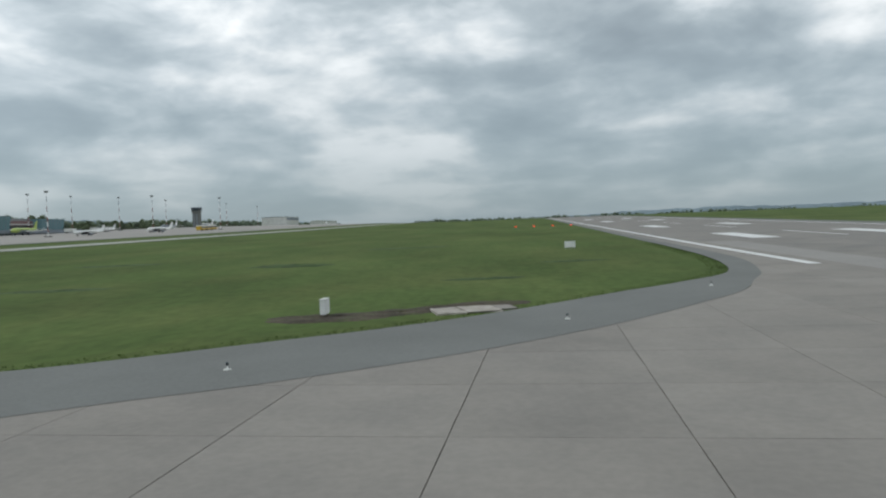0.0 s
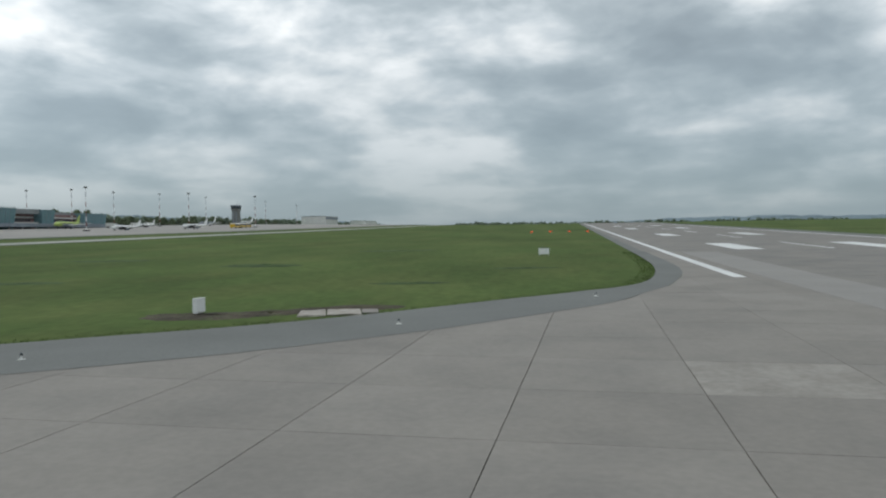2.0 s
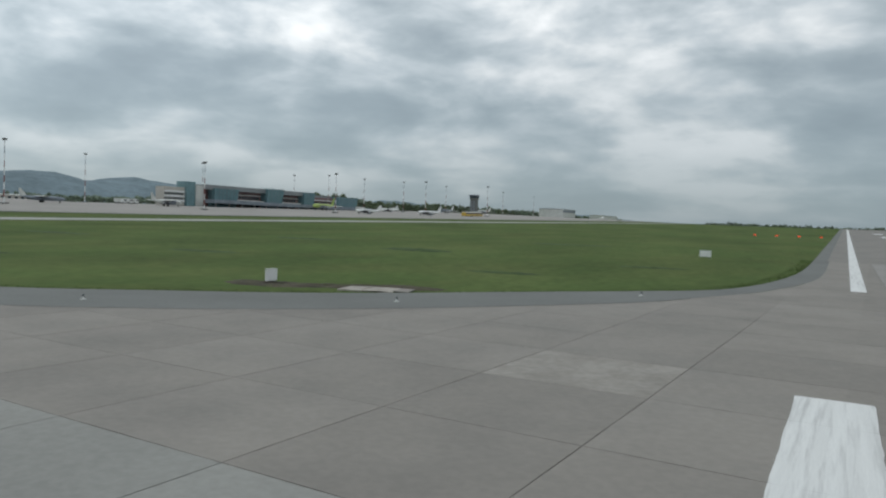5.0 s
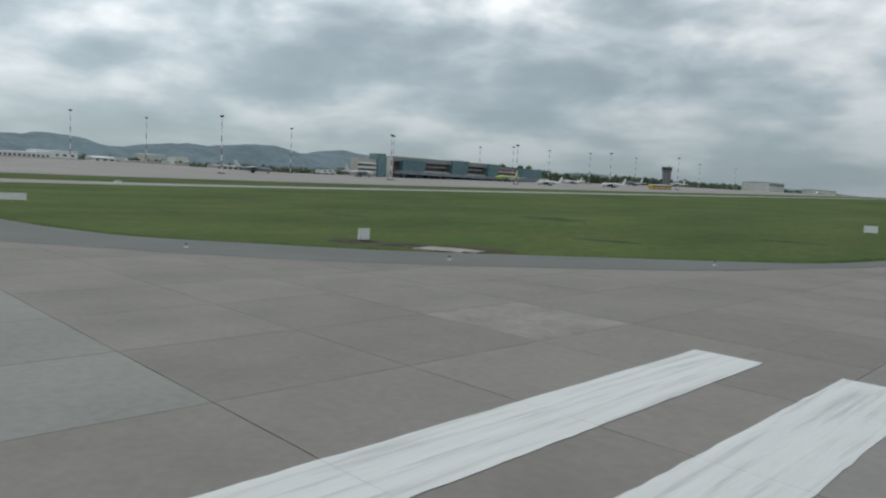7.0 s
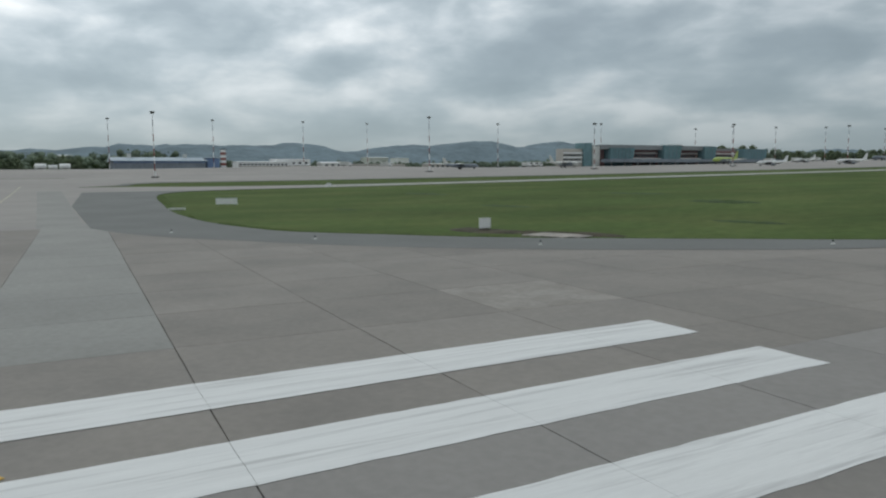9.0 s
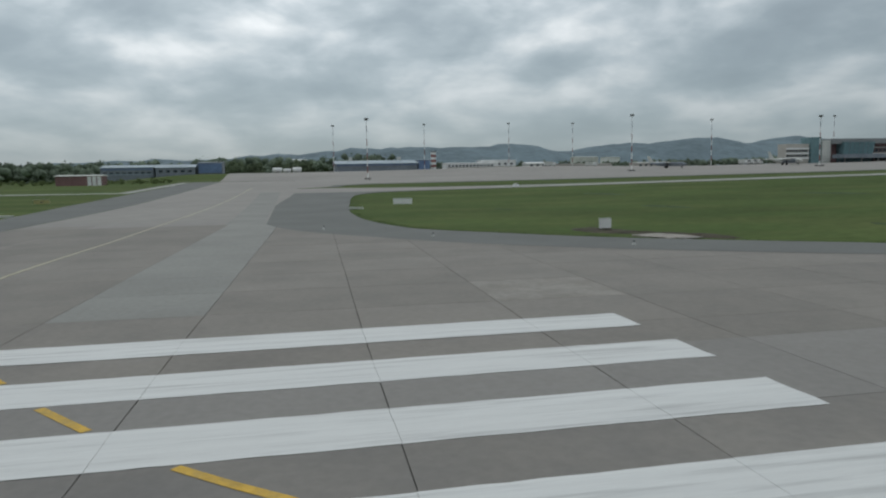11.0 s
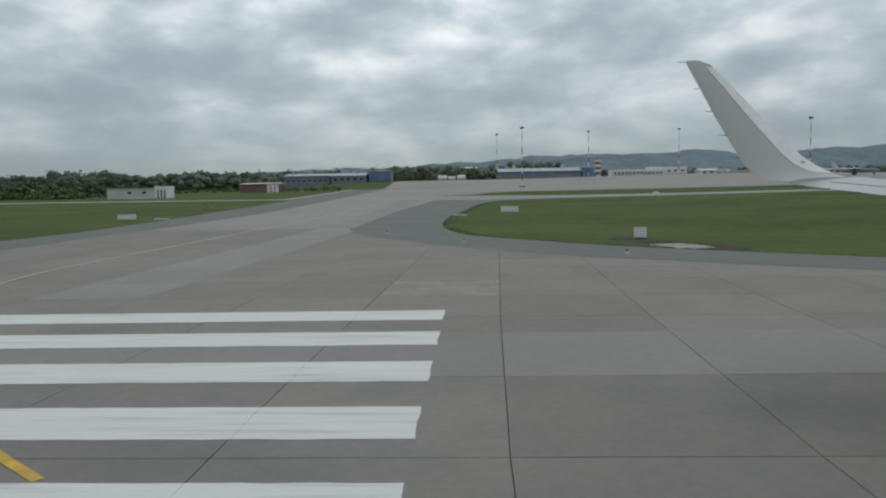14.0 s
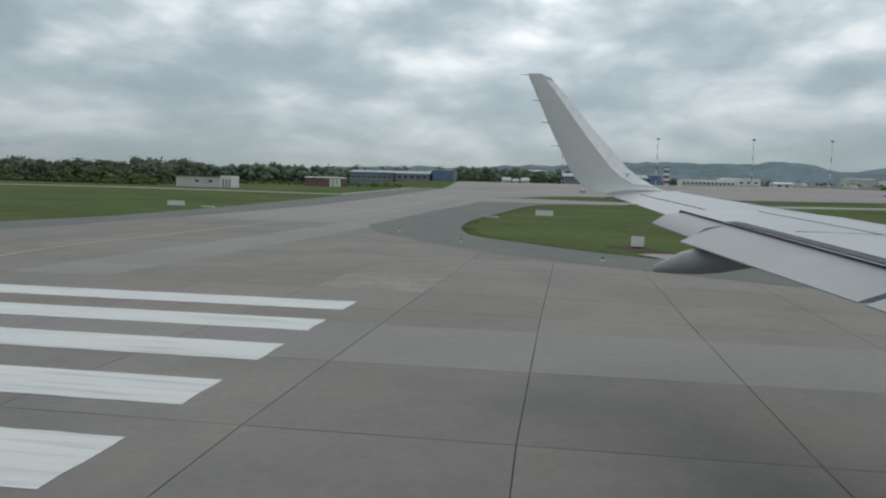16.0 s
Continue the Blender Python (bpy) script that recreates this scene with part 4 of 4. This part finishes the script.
def airliner(x, y, turn, length, body, fin, label, high_wing=False):
    a = thing("parked_airliner", at(x, y, turn, 0.06), label, "aircraft", "parked aircraft")
    r = length * 0.052
    zc = r + length * 0.045
    rings = []
    for t, f, up in ((0.0, 0.08, -0.25), (0.02, 0.38, -0.2), (0.06, 0.72, -0.1), (0.12, 0.97, 0), (0.2, 1, 0), (0.62, 1, 0), (0.75, 0.86, 0.12), (0.88, 0.5, 0.42), (0.97, 0.2, 0.62), (1.0, 0.06, 0.68)):
        rings.append([(length * (0.5 - t), r * f * math.cos(q * math.pi / 6), zc + r * up + r * f * math.sin(q * math.pi / 6)) for q in range(12)])
    part("fuselage", loft(bmx(), rings), body, a, "", True)
    zw = zc + r * 0.85 if high_wing else zc - r * 0.55
    for s in (1, -1):
        rings = []
        for yy, x0, x1, th in ((r * 0.5, length * 0.10, -length * 0.09, 0.4), (length * 0.45, -length * 0.12, -length * 0.16, 0.12)):
            z = zw + (0 if high_wing else length * 0.035 * (yy > r))
            rings.append([(x0, s * yy, z), ((x0 + x1) / 2, s * yy, z + th), (x1, s * yy, z), ((x0 + x1) / 2, s * yy, z - th * 0.5)])
        part("wing", loft(bmx(), rings), OFF_WHITE, a)
        part("engine", rod(bmx(), (length * 0.1, s * length * 0.16, zw - r * 0.5), (-length * 0.01, s * length * 0.16, zw - r * 0.5), r * 0.5, r * 0.32, 14), SLATE, a)
        rings = []
        for yy, x0, x1 in ((r * 0.2, -length * 0.40, -length * 0.48), (length * 0.17, -length * 0.47, -length * 0.505)):
            z = zc + r * 0.6
            rings.append([(x0, s * yy, z), ((x0 + x1) / 2, s * yy, z + 0.1), (x1, s * yy, z), ((x0 + x1) / 2, s * yy, z - 0.05)])
        part("tailplane", loft(bmx(), rings), OFF_WHITE, a)
        leg = rod(bmx(), (-length * 0.03, s * length * 0.06, zc), (-length * 0.03, s * length * 0.06, 0.4), 0.12, 0.1, 6)
        rod(leg, (-length * 0.03, s * length * 0.06 - 0.3, 0.45), (-length * 0.03, s * length * 0.06 + 0.3, 0.45), 0.45, 0.45, 12)
        part("main_gear", leg, RUBBER, a)
    leg = rod(bmx(), (length * 0.37, 0, zc), (length * 0.37, 0, 0.3), 0.1, 0.1, 6)
    rod(leg, (length * 0.37, -0.2, 0.33), (length * 0.37, 0.2, 0.33), 0.33, 0.33, 12)
    part("nose_gear", leg, RUBBER, a)
    rings = []
    for z, x0, x1, th in ((zc + r * 0.7, -length * 0.33, -length * 0.48, 0.2), (zc + r * 0.7 + length * 0.17, -length * 0.46, -length * 0.52, 0.08)):
        rings.append([(x0, 0, z), ((x0 + x1) / 2, th, z), (x1, 0, z), ((x0 + x1) / 2, -th, z)])
    part("fin", loft(bmx(), rings), fin, a, "upright tail fin")
    # lower half in a dark colour that paints in the fuselage's own shade
    rings = []
    for t, f in ((0.10, 0.5), (0.16, 0.95), (0.3, 1.02), (0.6, 1.02), (0.72, 0.8)):
        rings.append([(length * (0.5 - t), r * f * math.cos(q), zc + r * f * math.sin(q) - 0.02) for q in (math.pi * (0.92 + 1.16 * k / 8) for k in range(9))])
    part("belly", loft(bmx(), rings), DARK if body is WHITE else SLATE, a, "dark belly panel with the underside shade in its colour", True)
    for s in (1, -1):
        part("window_band", box(bmx(), -length * 0.2, length * 0.36, s * r * 1.0 - 0.04, s * r * 1.0 + 0.04, zc + r * 0.15, zc + r * 0.32), DARK, a)
    return a


airliner(-263, 313, -82, 24, LIME, LIME, "lime green parked airliner at the terminal")
airliner(-205, 275, -112, 15, WHITE, WHITE, "white parked airliner with a dark belly")
airliner(-252, 365, -100, 15, WHITE, WHITE, "plain white parked airliner on the apron")
airliner(-197, 321, -108, 17, WHITE, WHITE, "white long parked airliner")
airliner(-258, 450, -95, 20, SLATE, WHITE, "grey and white parked airliner")
airliner(-262.4, 202, 98, 19, OFF_WHITE, OFF_WHITE, "small pale parked airliner beside the terminal", True)
airliner(-268.4, 149.2, 80, 17, SLATE, OFF_WHITE, "dark grey propeller aircraft parked on the apron", True)
airliner(-300, 600, -100, 22, OFF_WHITE, WHITE, "pale parked airliner near the tower")
airliner(-262, 860, -75, 30, WHITE, SLATE, "large white airliner parked far along the apron")


def bus(x, y, turn, mat, label):
    v = thing("apron_bus", at(x, y, turn, 0.06), label, "bus", "apron vehicles")
    part("body", box(bmx(), -6, 6, -1.3, 1.3, 0.45, 2.3, 0.15), mat, v)
    part("roof", box(bmx(), -5.8, 5.8, -1.2, 1.2, 2.3, 2.75, 0.1), WHITE, v)
    for s in (1, -1):
        part("window_band", box(bmx(), -5.6, 5.6, s * 1.3 - 0.02, s * 1.3 + 0.02, 1.4, 2.15), GLASS, v)
        for xx in (-3.8, 3.8):
            part("wheel", rod(bmx(), (xx, s * 1.05, 0.48), (xx, s * 1.32, 0.48), 0.48, 0.48, 14), RUBBER, v)
    return v


for k in range(3):
    bus(-188 - 2 * k, 348 + 11 * k, 100, VEHICLE_YELLOW, "yellow apron bus parked in a row")


def service_truck(x, y, turn, mat):
    v = thing("service_truck", at(x, y, turn, 0.06), "small pale service truck on the apron", "truck", "apron vehicles")
    part("cab", box(bmx(), 1.4, 3.0, -1.0, 1.0, 0.5, 2.3, 0.1), mat, v)
    part("windscreen", box(bmx(), 2.98, 3.03, -0.85, 0.85, 1.5, 2.1), GLASS, v)
    part("load_box", box(bmx(), -3.0, 1.3, -1.1, 1.1, 0.7, 2.6, 0.05), OFF_WHITE, v)
    for s in (1, -1):
        for xx in (-2, 2.2):
            part("wheel", rod(bmx(), (xx, s * 0.8, 0.42), (xx, s * 1.05, 0.42), 0.42, 0.42, 12), RUBBER, v)
    return v


for x, y, turn in ((-310.6, 214.6, 10), (-310.6, 218.4, 5), (-311, 222, 8), (-268, 380, 80), (-352, 150, 60), (-356, 128, 90), (-290, 430, 70), (-262, 348, 20)):
    service_truck(x, y, turn, WHITE)
tagged(draped("track", [(-250, -43.5), (-149, -43), (-151, -78), (-153, -105), (-144, -160), (-150, -160), (-161, -105), (-158, -78), (-154, -46), (-250, -46.5)], 0.055, CONCRETE_TAXI, "pale narrow service track through the grass", "track"))
small = thing("white_marker", at(-134.4, 39.4, 80), "small white marker housing at the grass edge", "airfield marker")
part("housing", box(bmx(), -0.7, 0.7, -0.4, 0.4, -0.05, 0.55, 0.1), WHITE, small)
part("hood", box(bmx(), -0.35, 0.35, -0.42, 0.42, 0.55, 0.75, 0.05), OFF_WHITE, small)
for x, y, w in ((-69.3, -1.0, 1.7), (-71, -40.0, 2.2), (-205, -43.0, 1.6)):
    p = thing("marker_slab", at(x, y, 70), "low whitewashed concrete marker slab", "marker", "ground markers")
    part("slab", box(bmx(), -w / 2, w / 2, -0.25, 0.25, -0.1, 0.2, 0.03), OFF_WHITE, p)

# ---------------------------------------------------------------- trees, woods and hills


def clump(bm, c, r, rnd):
    """A loose ball of leaf-sized faces."""
    m = Matrix.Translation(c) @ Matrix.Diagonal((r, r, r * 0.75, 1))
    v = bmesh.ops.create_icosphere(bm, subdivisions=1, radius=1.0, matrix=m)["verts"]
    for q in v:
        q.co += Vector((rnd.uniform(-1, 1), rnd.uniform(-1, 1), rnd.uniform(-1, 1))) * r * 0.38


def leaf(verts, faces, c, size, rnd):
    """One tilted four-cornered leaf or leaf spray."""
    u = Vector((rnd.gauss(0, 1), rnd.gauss(0, 1), rnd.gauss(0, 0.7))).normalized()
    v = u.cross(Vector((rnd.gauss(0, 1), rnd.gauss(0, 1), rnd.gauss(0, 1)))).normalized()
    i = len(verts)
    verts.extend([tuple(c + u * size), tuple(c + v * size * 0.7), tuple(c - u * size), tuple(c - v * size * 0.7)])
    faces.append((i, i + 1, i + 2, i + 3))


def tree(seed, height):
    rnd = random.Random(seed)
    t = thing("tree", Matrix.Identity(4), "leafy green broadleaf tree at the airfield edge", "tree", "airfield trees")
    b = bmx()
    rod(b, (0, 0, -0.4), (0.1, 0, height * 0.45), height * 0.03, height * 0.018, 7)
    for k in range(5):
        an = k * 1.3 + rnd.random()
        rod(b, (0.05, 0, height * (0.25 + 0.05 * k)), (math.cos(an) * height * 0.24, math.sin(an) * height * 0.24, height * (0.5 + 0.07 * k)), height * 0.013, height * 0.005, 5)
    part("trunk", b, BARK, t)
    c = bmx()
    middles = []
    for _ in range(84):
        an, h = rnd.uniform(0, 6.283), rnd.uniform(0.06, 1.0)
        spread = height * 0.40 * math.sin(math.pi * min(1, 0.30 + h * 0.66)) * rnd.uniform(0.3, 1.1)
        q = Vector((math.cos(an) * spread, math.sin(an) * spread, height * h * 0.95))
        r = height * rnd.uniform(0.05, 0.11)
        clump(c, q, r * 0.95, rnd)
        middles.append((q, r))
    crown = part("crown", c, LEAF, t, "", True)
    verts, faces = [], []
    for q, r in middles:
        for _ in range(26):
            leaf(verts, faces, q + Vector((rnd.gauss(0, 0.75), rnd.gauss(0, 0.75), rnd.gauss(0, 0.55))) * r, height * rnd.uniform(0.011, 0.022), rnd)
    me = bpy.data.meshes.new("leaves")
    me.from_pydata(verts, [], faces)
    me.materials.append(LEAF)
    new("leaves", me).parent = crown
    return t


def plant(spots):
    kinds = [tree(s, 6.0) for s in (1, 2, 3, 4)]
    rnd = random.Random(5)
    for i, (x, y, k) in enumerate(spots):
        m = at(x, y, rnd.uniform(0, 360))
        f = k / 6.0
        m = m @ Matrix.Diagonal((f * rnd.uniform(0.9, 1.25), f * rnd.uniform(0.9, 1.25), f, 1))
        if i < len(kinds):
            kinds[i].matrix_world = m
        else:
            o = copy_thing(kinds[i % 4], m)
            o.matrix_world = m


rnd = random.Random(12)
spots = []
for _ in range(80):
    spots.append((rnd.uniform(-218, -190), rnd.uniform(-200, -120), rnd.uniform(3.2, 6.6)))
for _ in range(26):
    spots.append((rnd.uniform(-420, -395), rnd.uniform(-60, 12), rnd.uniform(4.5, 8.0)))
for _ in range(14):
    spots.append((rnd.uniform(-330, -310), rnd.uniform(372, 395), rnd.uniform(8, 12)))
for _ in range(40):
    spots.append((rnd.uniform(-345, -310), rnd.uniform(396, 720), rnd.uniform(5, 8)))
plant(spots)


def woods(name, count, region, low, high, seed, label, mat=LEAF_FAR):
    """A far belt of trees as one mass of many crowns."""
    rnd = np.random.RandomState(seed)
    pick = random.Random(seed)
    spots = []
    for _ in range(count):
        x, y = region(pick)
        spots.append((x, y, gz(x, y), pick.uniform(low, high) * (1 + 0.3 * noise.noise((x * 0.01, y * 0.01, seed)))))
    x, y, g0, h = (np.array(c) for c in zip(*spots))
    n = 44
    # sprays of leaves, gathered into a few boughs for each tree
    bough = rnd.normal(0, 1, (count, 5, 3)) * np.array((0.24, 0.24, 0.20))
    which = rnd.randint(0, 5, (count, n))
    mid = np.take_along_axis(bough, which[..., None].repeat(3, 2), 1) + rnd.normal(0, 0.13, (count, n, 3)) * np.array((1, 1, 0.75))
    mid[..., 2] = np.clip(mid[..., 2] + 0.48, 0.03, 0.95)
    u = rnd.normal(0, 1, (count, n, 3))
    u /= np.linalg.norm(u, axis=2, keepdims=True)
    v = np.cross(u, rnd.normal(0, 1, (count, n, 3)))
    v /= np.linalg.norm(v, axis=2, keepdims=True)
    size = rnd.uniform(0.035, 0.075, (count, n, 1))
    quad = np.stack([mid + u * size, mid + v * size * 0.75, mid - u * size, mid - v * size * 0.75], 2) * h[:, None, None, None]
    quad += np.stack([x, y, g0], 1)[:, None, None, :]
    # the dense heart of each bough
    proto = bmx()
    bmesh.ops.create_icosphere(proto, subdivisions=1, radius=1.0)
    ball = np.array([tuple(v.co) for v in proto.verts])
    sides = [[v.index for v in f.verts] for f in proto.faces]
    proto.free()
    wide = rnd.uniform(0.15, 0.25, (count, 5, 1, 1))
    heart = ball[None, None] * wide * np.array((1, 1, 0.85)) * rnd.uniform(0.75, 1.25, (count, 5, len(ball), 1))
    core = bough.copy()
    core[..., 2] = np.clip(core[..., 2] + 0.46, 0.1, 0.78)
    heart = (heart + core[:, :, None, :]) * h[:, None, None, None] + np.stack([x, y, g0], 1)[:, None, None, :]
    verts = np.concatenate([quad.reshape(-1, 3), heart.reshape(-1, 3)])
    q = count * n
    faces = np.arange(q * 4).reshape(-1, 4).tolist()
    m = len(ball)
    faces += [[q * 4 + m * k + a for a in f] for k in range(count * 5) for f in sides]
    me = bpy.data.meshes.new(name)
    me.from_pydata(verts.tolist(), [], faces)
    me.materials.append(mat)
    me.polygons.foreach_set("use_smooth", [True] * len(faces))
    return tagged(new(name, me), label, "woods", "", "stuff")


woods("woods", 170, lambda r: (r.uniform(-228, -189), r.uniform(-205, -119)), 2.0, 4.2, 30, "low green bushes at the foot of the trees", SCRUB)
woods("woods", 320, lambda r: (r.uniform(-200, -184), r.uniform(-215, -115)), 0.8, 2.0, 38, "light green scrub in front of the trees", SCRUB)
woods("woods", 130, lambda r: (r.uniform(-262, -236), r.uniform(-116, -50)), 0.9, 2.0, 36, "low light green scrub round the sheds", SCRUB)
woods("woods", 620, lambda r: (r.uniform(-430, -310), r.uniform(-420, -98)), 6.0, 9.5, 37, "dense green wood behind the white hut")
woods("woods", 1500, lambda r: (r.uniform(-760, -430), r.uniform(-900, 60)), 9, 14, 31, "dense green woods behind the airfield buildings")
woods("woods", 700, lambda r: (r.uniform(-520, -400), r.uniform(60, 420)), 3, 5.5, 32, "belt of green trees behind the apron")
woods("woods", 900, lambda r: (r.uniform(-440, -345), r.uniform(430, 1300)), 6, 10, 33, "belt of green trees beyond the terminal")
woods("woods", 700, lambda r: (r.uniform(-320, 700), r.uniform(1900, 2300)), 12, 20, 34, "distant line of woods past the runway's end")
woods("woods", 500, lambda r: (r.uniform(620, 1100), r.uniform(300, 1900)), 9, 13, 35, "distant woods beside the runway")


def ridge(name, start, end, depth, peaks, base, seed, label):
    """A range of hills as a sheet of slopes that rises to a wandering crest."""
    a, b = Vector(start), Vector(end)
    d = (b - a)
    length = d.length
    d = d / length
    nrm = Vector((-d.y, d.x))
    n, m = 220, 12
    verts, faces = [], []
    for i in range(n + 1):
        s = length * i / n
        crest = base + sum(h * math.exp(-((s - c) / w) ** 2) for c, w, h in peaks)
        crest *= 1 + 0.13 * noise.noise((s * 0.006, seed, 0)) + 0.07 * noise.noise((s * 0.018, seed, 3)) + 0.03 * noise.noise((s * 0.05, seed, 5))
        for j in range(m + 1):
            t = j / m
            p = a + d * s + nrm * depth * (t - 0.5)
            h = crest * math.sin(math.pi * t) ** 1.1 * (1 + 0.12 * noise.noise((s * 0.004, t * 4, seed)) * (t < 0.45))
            verts.append((p.x, p.y, -15 + h + 15 * math.sin(math.pi * t)))
    for i in range(n):
        for j in range(m):
            q = i * (m + 1) + j
            faces.append((q, q + 1, q + m + 2, q + m + 1))
    me = bpy.data.meshes.new(name)
    me.from_pydata(verts, [], faces)
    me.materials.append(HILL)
    for p in me.polygons:
        p.use_smooth = True
    return tagged(new(name, me), label, "hills", "", "structure")


ridge("backdrop", (-3000, -2200), (-3000, 3400), 1500, ((300, 950, -62), (2480, 260, 28), (2900, 240, 22), (3120, 150, 24), (3660, 220, 42), (4020, 200, 44), (4480, 260, 52), (4950, 300, 42)), 95, 1.3, "wooded hills beyond the airfield, coloured with blue distance haze")
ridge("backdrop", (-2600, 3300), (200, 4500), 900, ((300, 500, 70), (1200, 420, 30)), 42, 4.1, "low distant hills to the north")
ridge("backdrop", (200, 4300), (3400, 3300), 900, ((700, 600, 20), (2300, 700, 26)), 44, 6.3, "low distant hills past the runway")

# ---------------------------------------------------------------- concrete slabs
SLAB = 4.2


def slab_mesh(w, d, mat, name, shear=0.0):
    """One slab with a chipped, slightly wandering rim; its top lies 0.04 m over the bed."""
    rnd = random.Random(int(w * 1000) + len(mat.name))
    corners = [(-w, -d), (w, -d), (w, d), (-w, d)]
    rim = []
    for (x0, y0), (x1, y1) in zip(corners, corners[1:] + corners[:1]):
        for i in range(5):
            t = i / 5
            k = 1 - (0.005 + (rnd.uniform(-0.003, 0.007) if i else 0.0)) / d
            rim.append(((x0 + (x1 - x0) * t) * k, (y0 + (y1 - y0) * t) * k))
    b = bmx()
    low = [b.verts.new((x, y + shear * x, -0.03)) for x, y in rim]
    top = [b.verts.new((x * 0.998, y * 0.998 + shear * x, 0.040)) for x, y in rim]
    for i in range(len(rim)):
        j = (i + 1) % len(rim)
        b.faces.new((low[i], low[j], top[j], top[i]))
    b.faces.new(top)
    bmesh.ops.recalc_face_normals(b, faces=b.faces[:])
    return mesh_of(name, b, mat)


pavement = bpy.data.objects["pavement"]
slab_kinds = {"mid": slab_mesh(2.1, 2.1, CONCRETE, "slab"), "pale": slab_mesh(2.1, 2.1, CONCRETE_PALE, "slab"), "runway": slab_mesh(2.125, 2.1, CONCRETE_RUNWAY, "slab"), "wide": slab_mesh(1.885, 2.1, CONCRETE, "slab"), "light": slab_mesh(2.1, 2.1, CONCRETE_LIGHT, "slab"), "narrow": slab_mesh(1.565, 2.1, CONCRETE, "slab", SHEAR), "band": slab_mesh(2.125, 2.1, CONCRETE_BAND, "slab", SHEAR), "bent": slab_mesh(2.125, 2.1, CONCRETE_RUNWAY, "slab", SHEAR)}
columns = [(-3.07 - SLAB * (i + 0.5), "mid") for i in range(11)] + [(-1.185, "wide"), (1.865, "narrow")] + [(5.555, "band")] + [(9.805, "bent")] + [(3.43 + 4.25 * (i + 0.5), "runway") for i in range(2, 13)]
LANE = Matrix.Translation((-3.07, -10.85, 0)) @ pose(0, 0, 0, 0, 0, -1.8) @ Matrix.Translation((3.07, 10.85, 0))  # the taxiway's grid lies slightly askew
PAVED = [(-0.8, -200), (46.6, -200), (46.6, 75), (-0.8, 75)] + SHOULDER_EDGE[1:] + [(-49.27, -10.8), (-49.27, -31), (-24, -31), (-16, -34), (-8, -42), (-3, -60), (-0.8, -90)]
FRINGE = SHOULDER_EDGE + [(-84, -10.8), (-130, -8)] + GRASS_EDGE[::-1]
FRINGE_SOUTH = [(-44, -31), (-24, -31), (-16, -34), (-8, -42), (-3, -60), (-0.8, -90), (-0.8, -200), (-8, -200), (-8, -90), (-11, -62), (-17, -46), (-27, -37.5), (-44, -36.5)]


def inside(poly, x, y):
    hit = False
    for (x0, y0), (x1, y1) in zip(poly, poly[1:] + poly[:1]):
        if (y0 > y) != (y1 > y) and x < (x1 - x0) * (y - y0) / (y1 - y0) + x0:
            hit = not hit
    return hit


def on_concrete(x, y, w):
    corners = [(x + a * w, y + b * 2.05) for a in (-1, 1) for b in (-1, 1)]
    paved = [inside(PAVED, *c) for c in corners]
    return any(paved) and all(p or inside(FRINGE, *c) or inside(FRINGE_SOUTH, *c) for p, c in zip(paved, corners))


rest = {"light": [], "band": [], "mid": [], "pale": [], "wide": [], "runway": [], "bent": [], "narrow": []}
for x, kind in columns:
    askew = kind in ("mid", "wide")
    first = -10.85 if askew else cross_joint(x)
    for j in range(-44, 21):
        y = first + SLAB * (j + 0.5)
        p = LANE @ Vector((x, y, 0)) if askew else Vector((x, y, 0))
        if not on_concrete(p.x, p.y, {"narrow": 1.5, "wide": 1.8}.get(kind, 2.05)):
            continue
        k = "pale" if kind == "mid" and -15.4 < y < -10.9 else "light" if kind == "mid" and x > -6 and abs(y + 0.35) < 1 else kind
        low = 0.004 if kind == "narrow" else 0.0
        if -26 < x < 38 and -22 < y < 24:
            o = new("slab", slab_kinds[k])
            o.parent = pavement
            tilt = math.degrees(math.atan((gz(p.x, p.y + 2) - gz(p.x, p.y - 2)) / 4))
            o.matrix_basis = pose(p.x, p.y, gz(p.x, p.y) + 0.012 - low - 0.002 * ((x * 7 + y * 3) % 1), tilt, 0, -1.8 if askew else 0)
        else:
            rest[k].append((p.x, p.y, radians(-1.8) if askew else 0.0))
for k, places in rest.items():
    src = slab_kinds[k]
    pv, pf = [v.co.copy() for v in src.vertices], [tuple(p.vertices) for p in src.polygons]
    verts, faces = [], []
    for x, y, turn in places:
        i = len(verts)
        c, q = math.cos(turn), math.sin(turn)
        spun = [(p.x * c - p.y * q, p.x * q + p.y * c, p.z) for p in pv]
        verts += [(px + x, py + y, pz + gz(x + px, y + py) + 0.012 - 0.004 * (k == "narrow")) for px, py, pz in spun]
        faces += [tuple(i + q for q in f) for f in pf]
    if not verts:
        continue
    me = bpy.data.meshes.new("far_slabs")
    me.from_pydata(verts, [], faces)
    me.materials.append(src.materials[0])
    o = new("far_slabs", me)
    o.parent = pavement
    tagged(o, "rows of grey concrete slabs", "", "", "stuff")
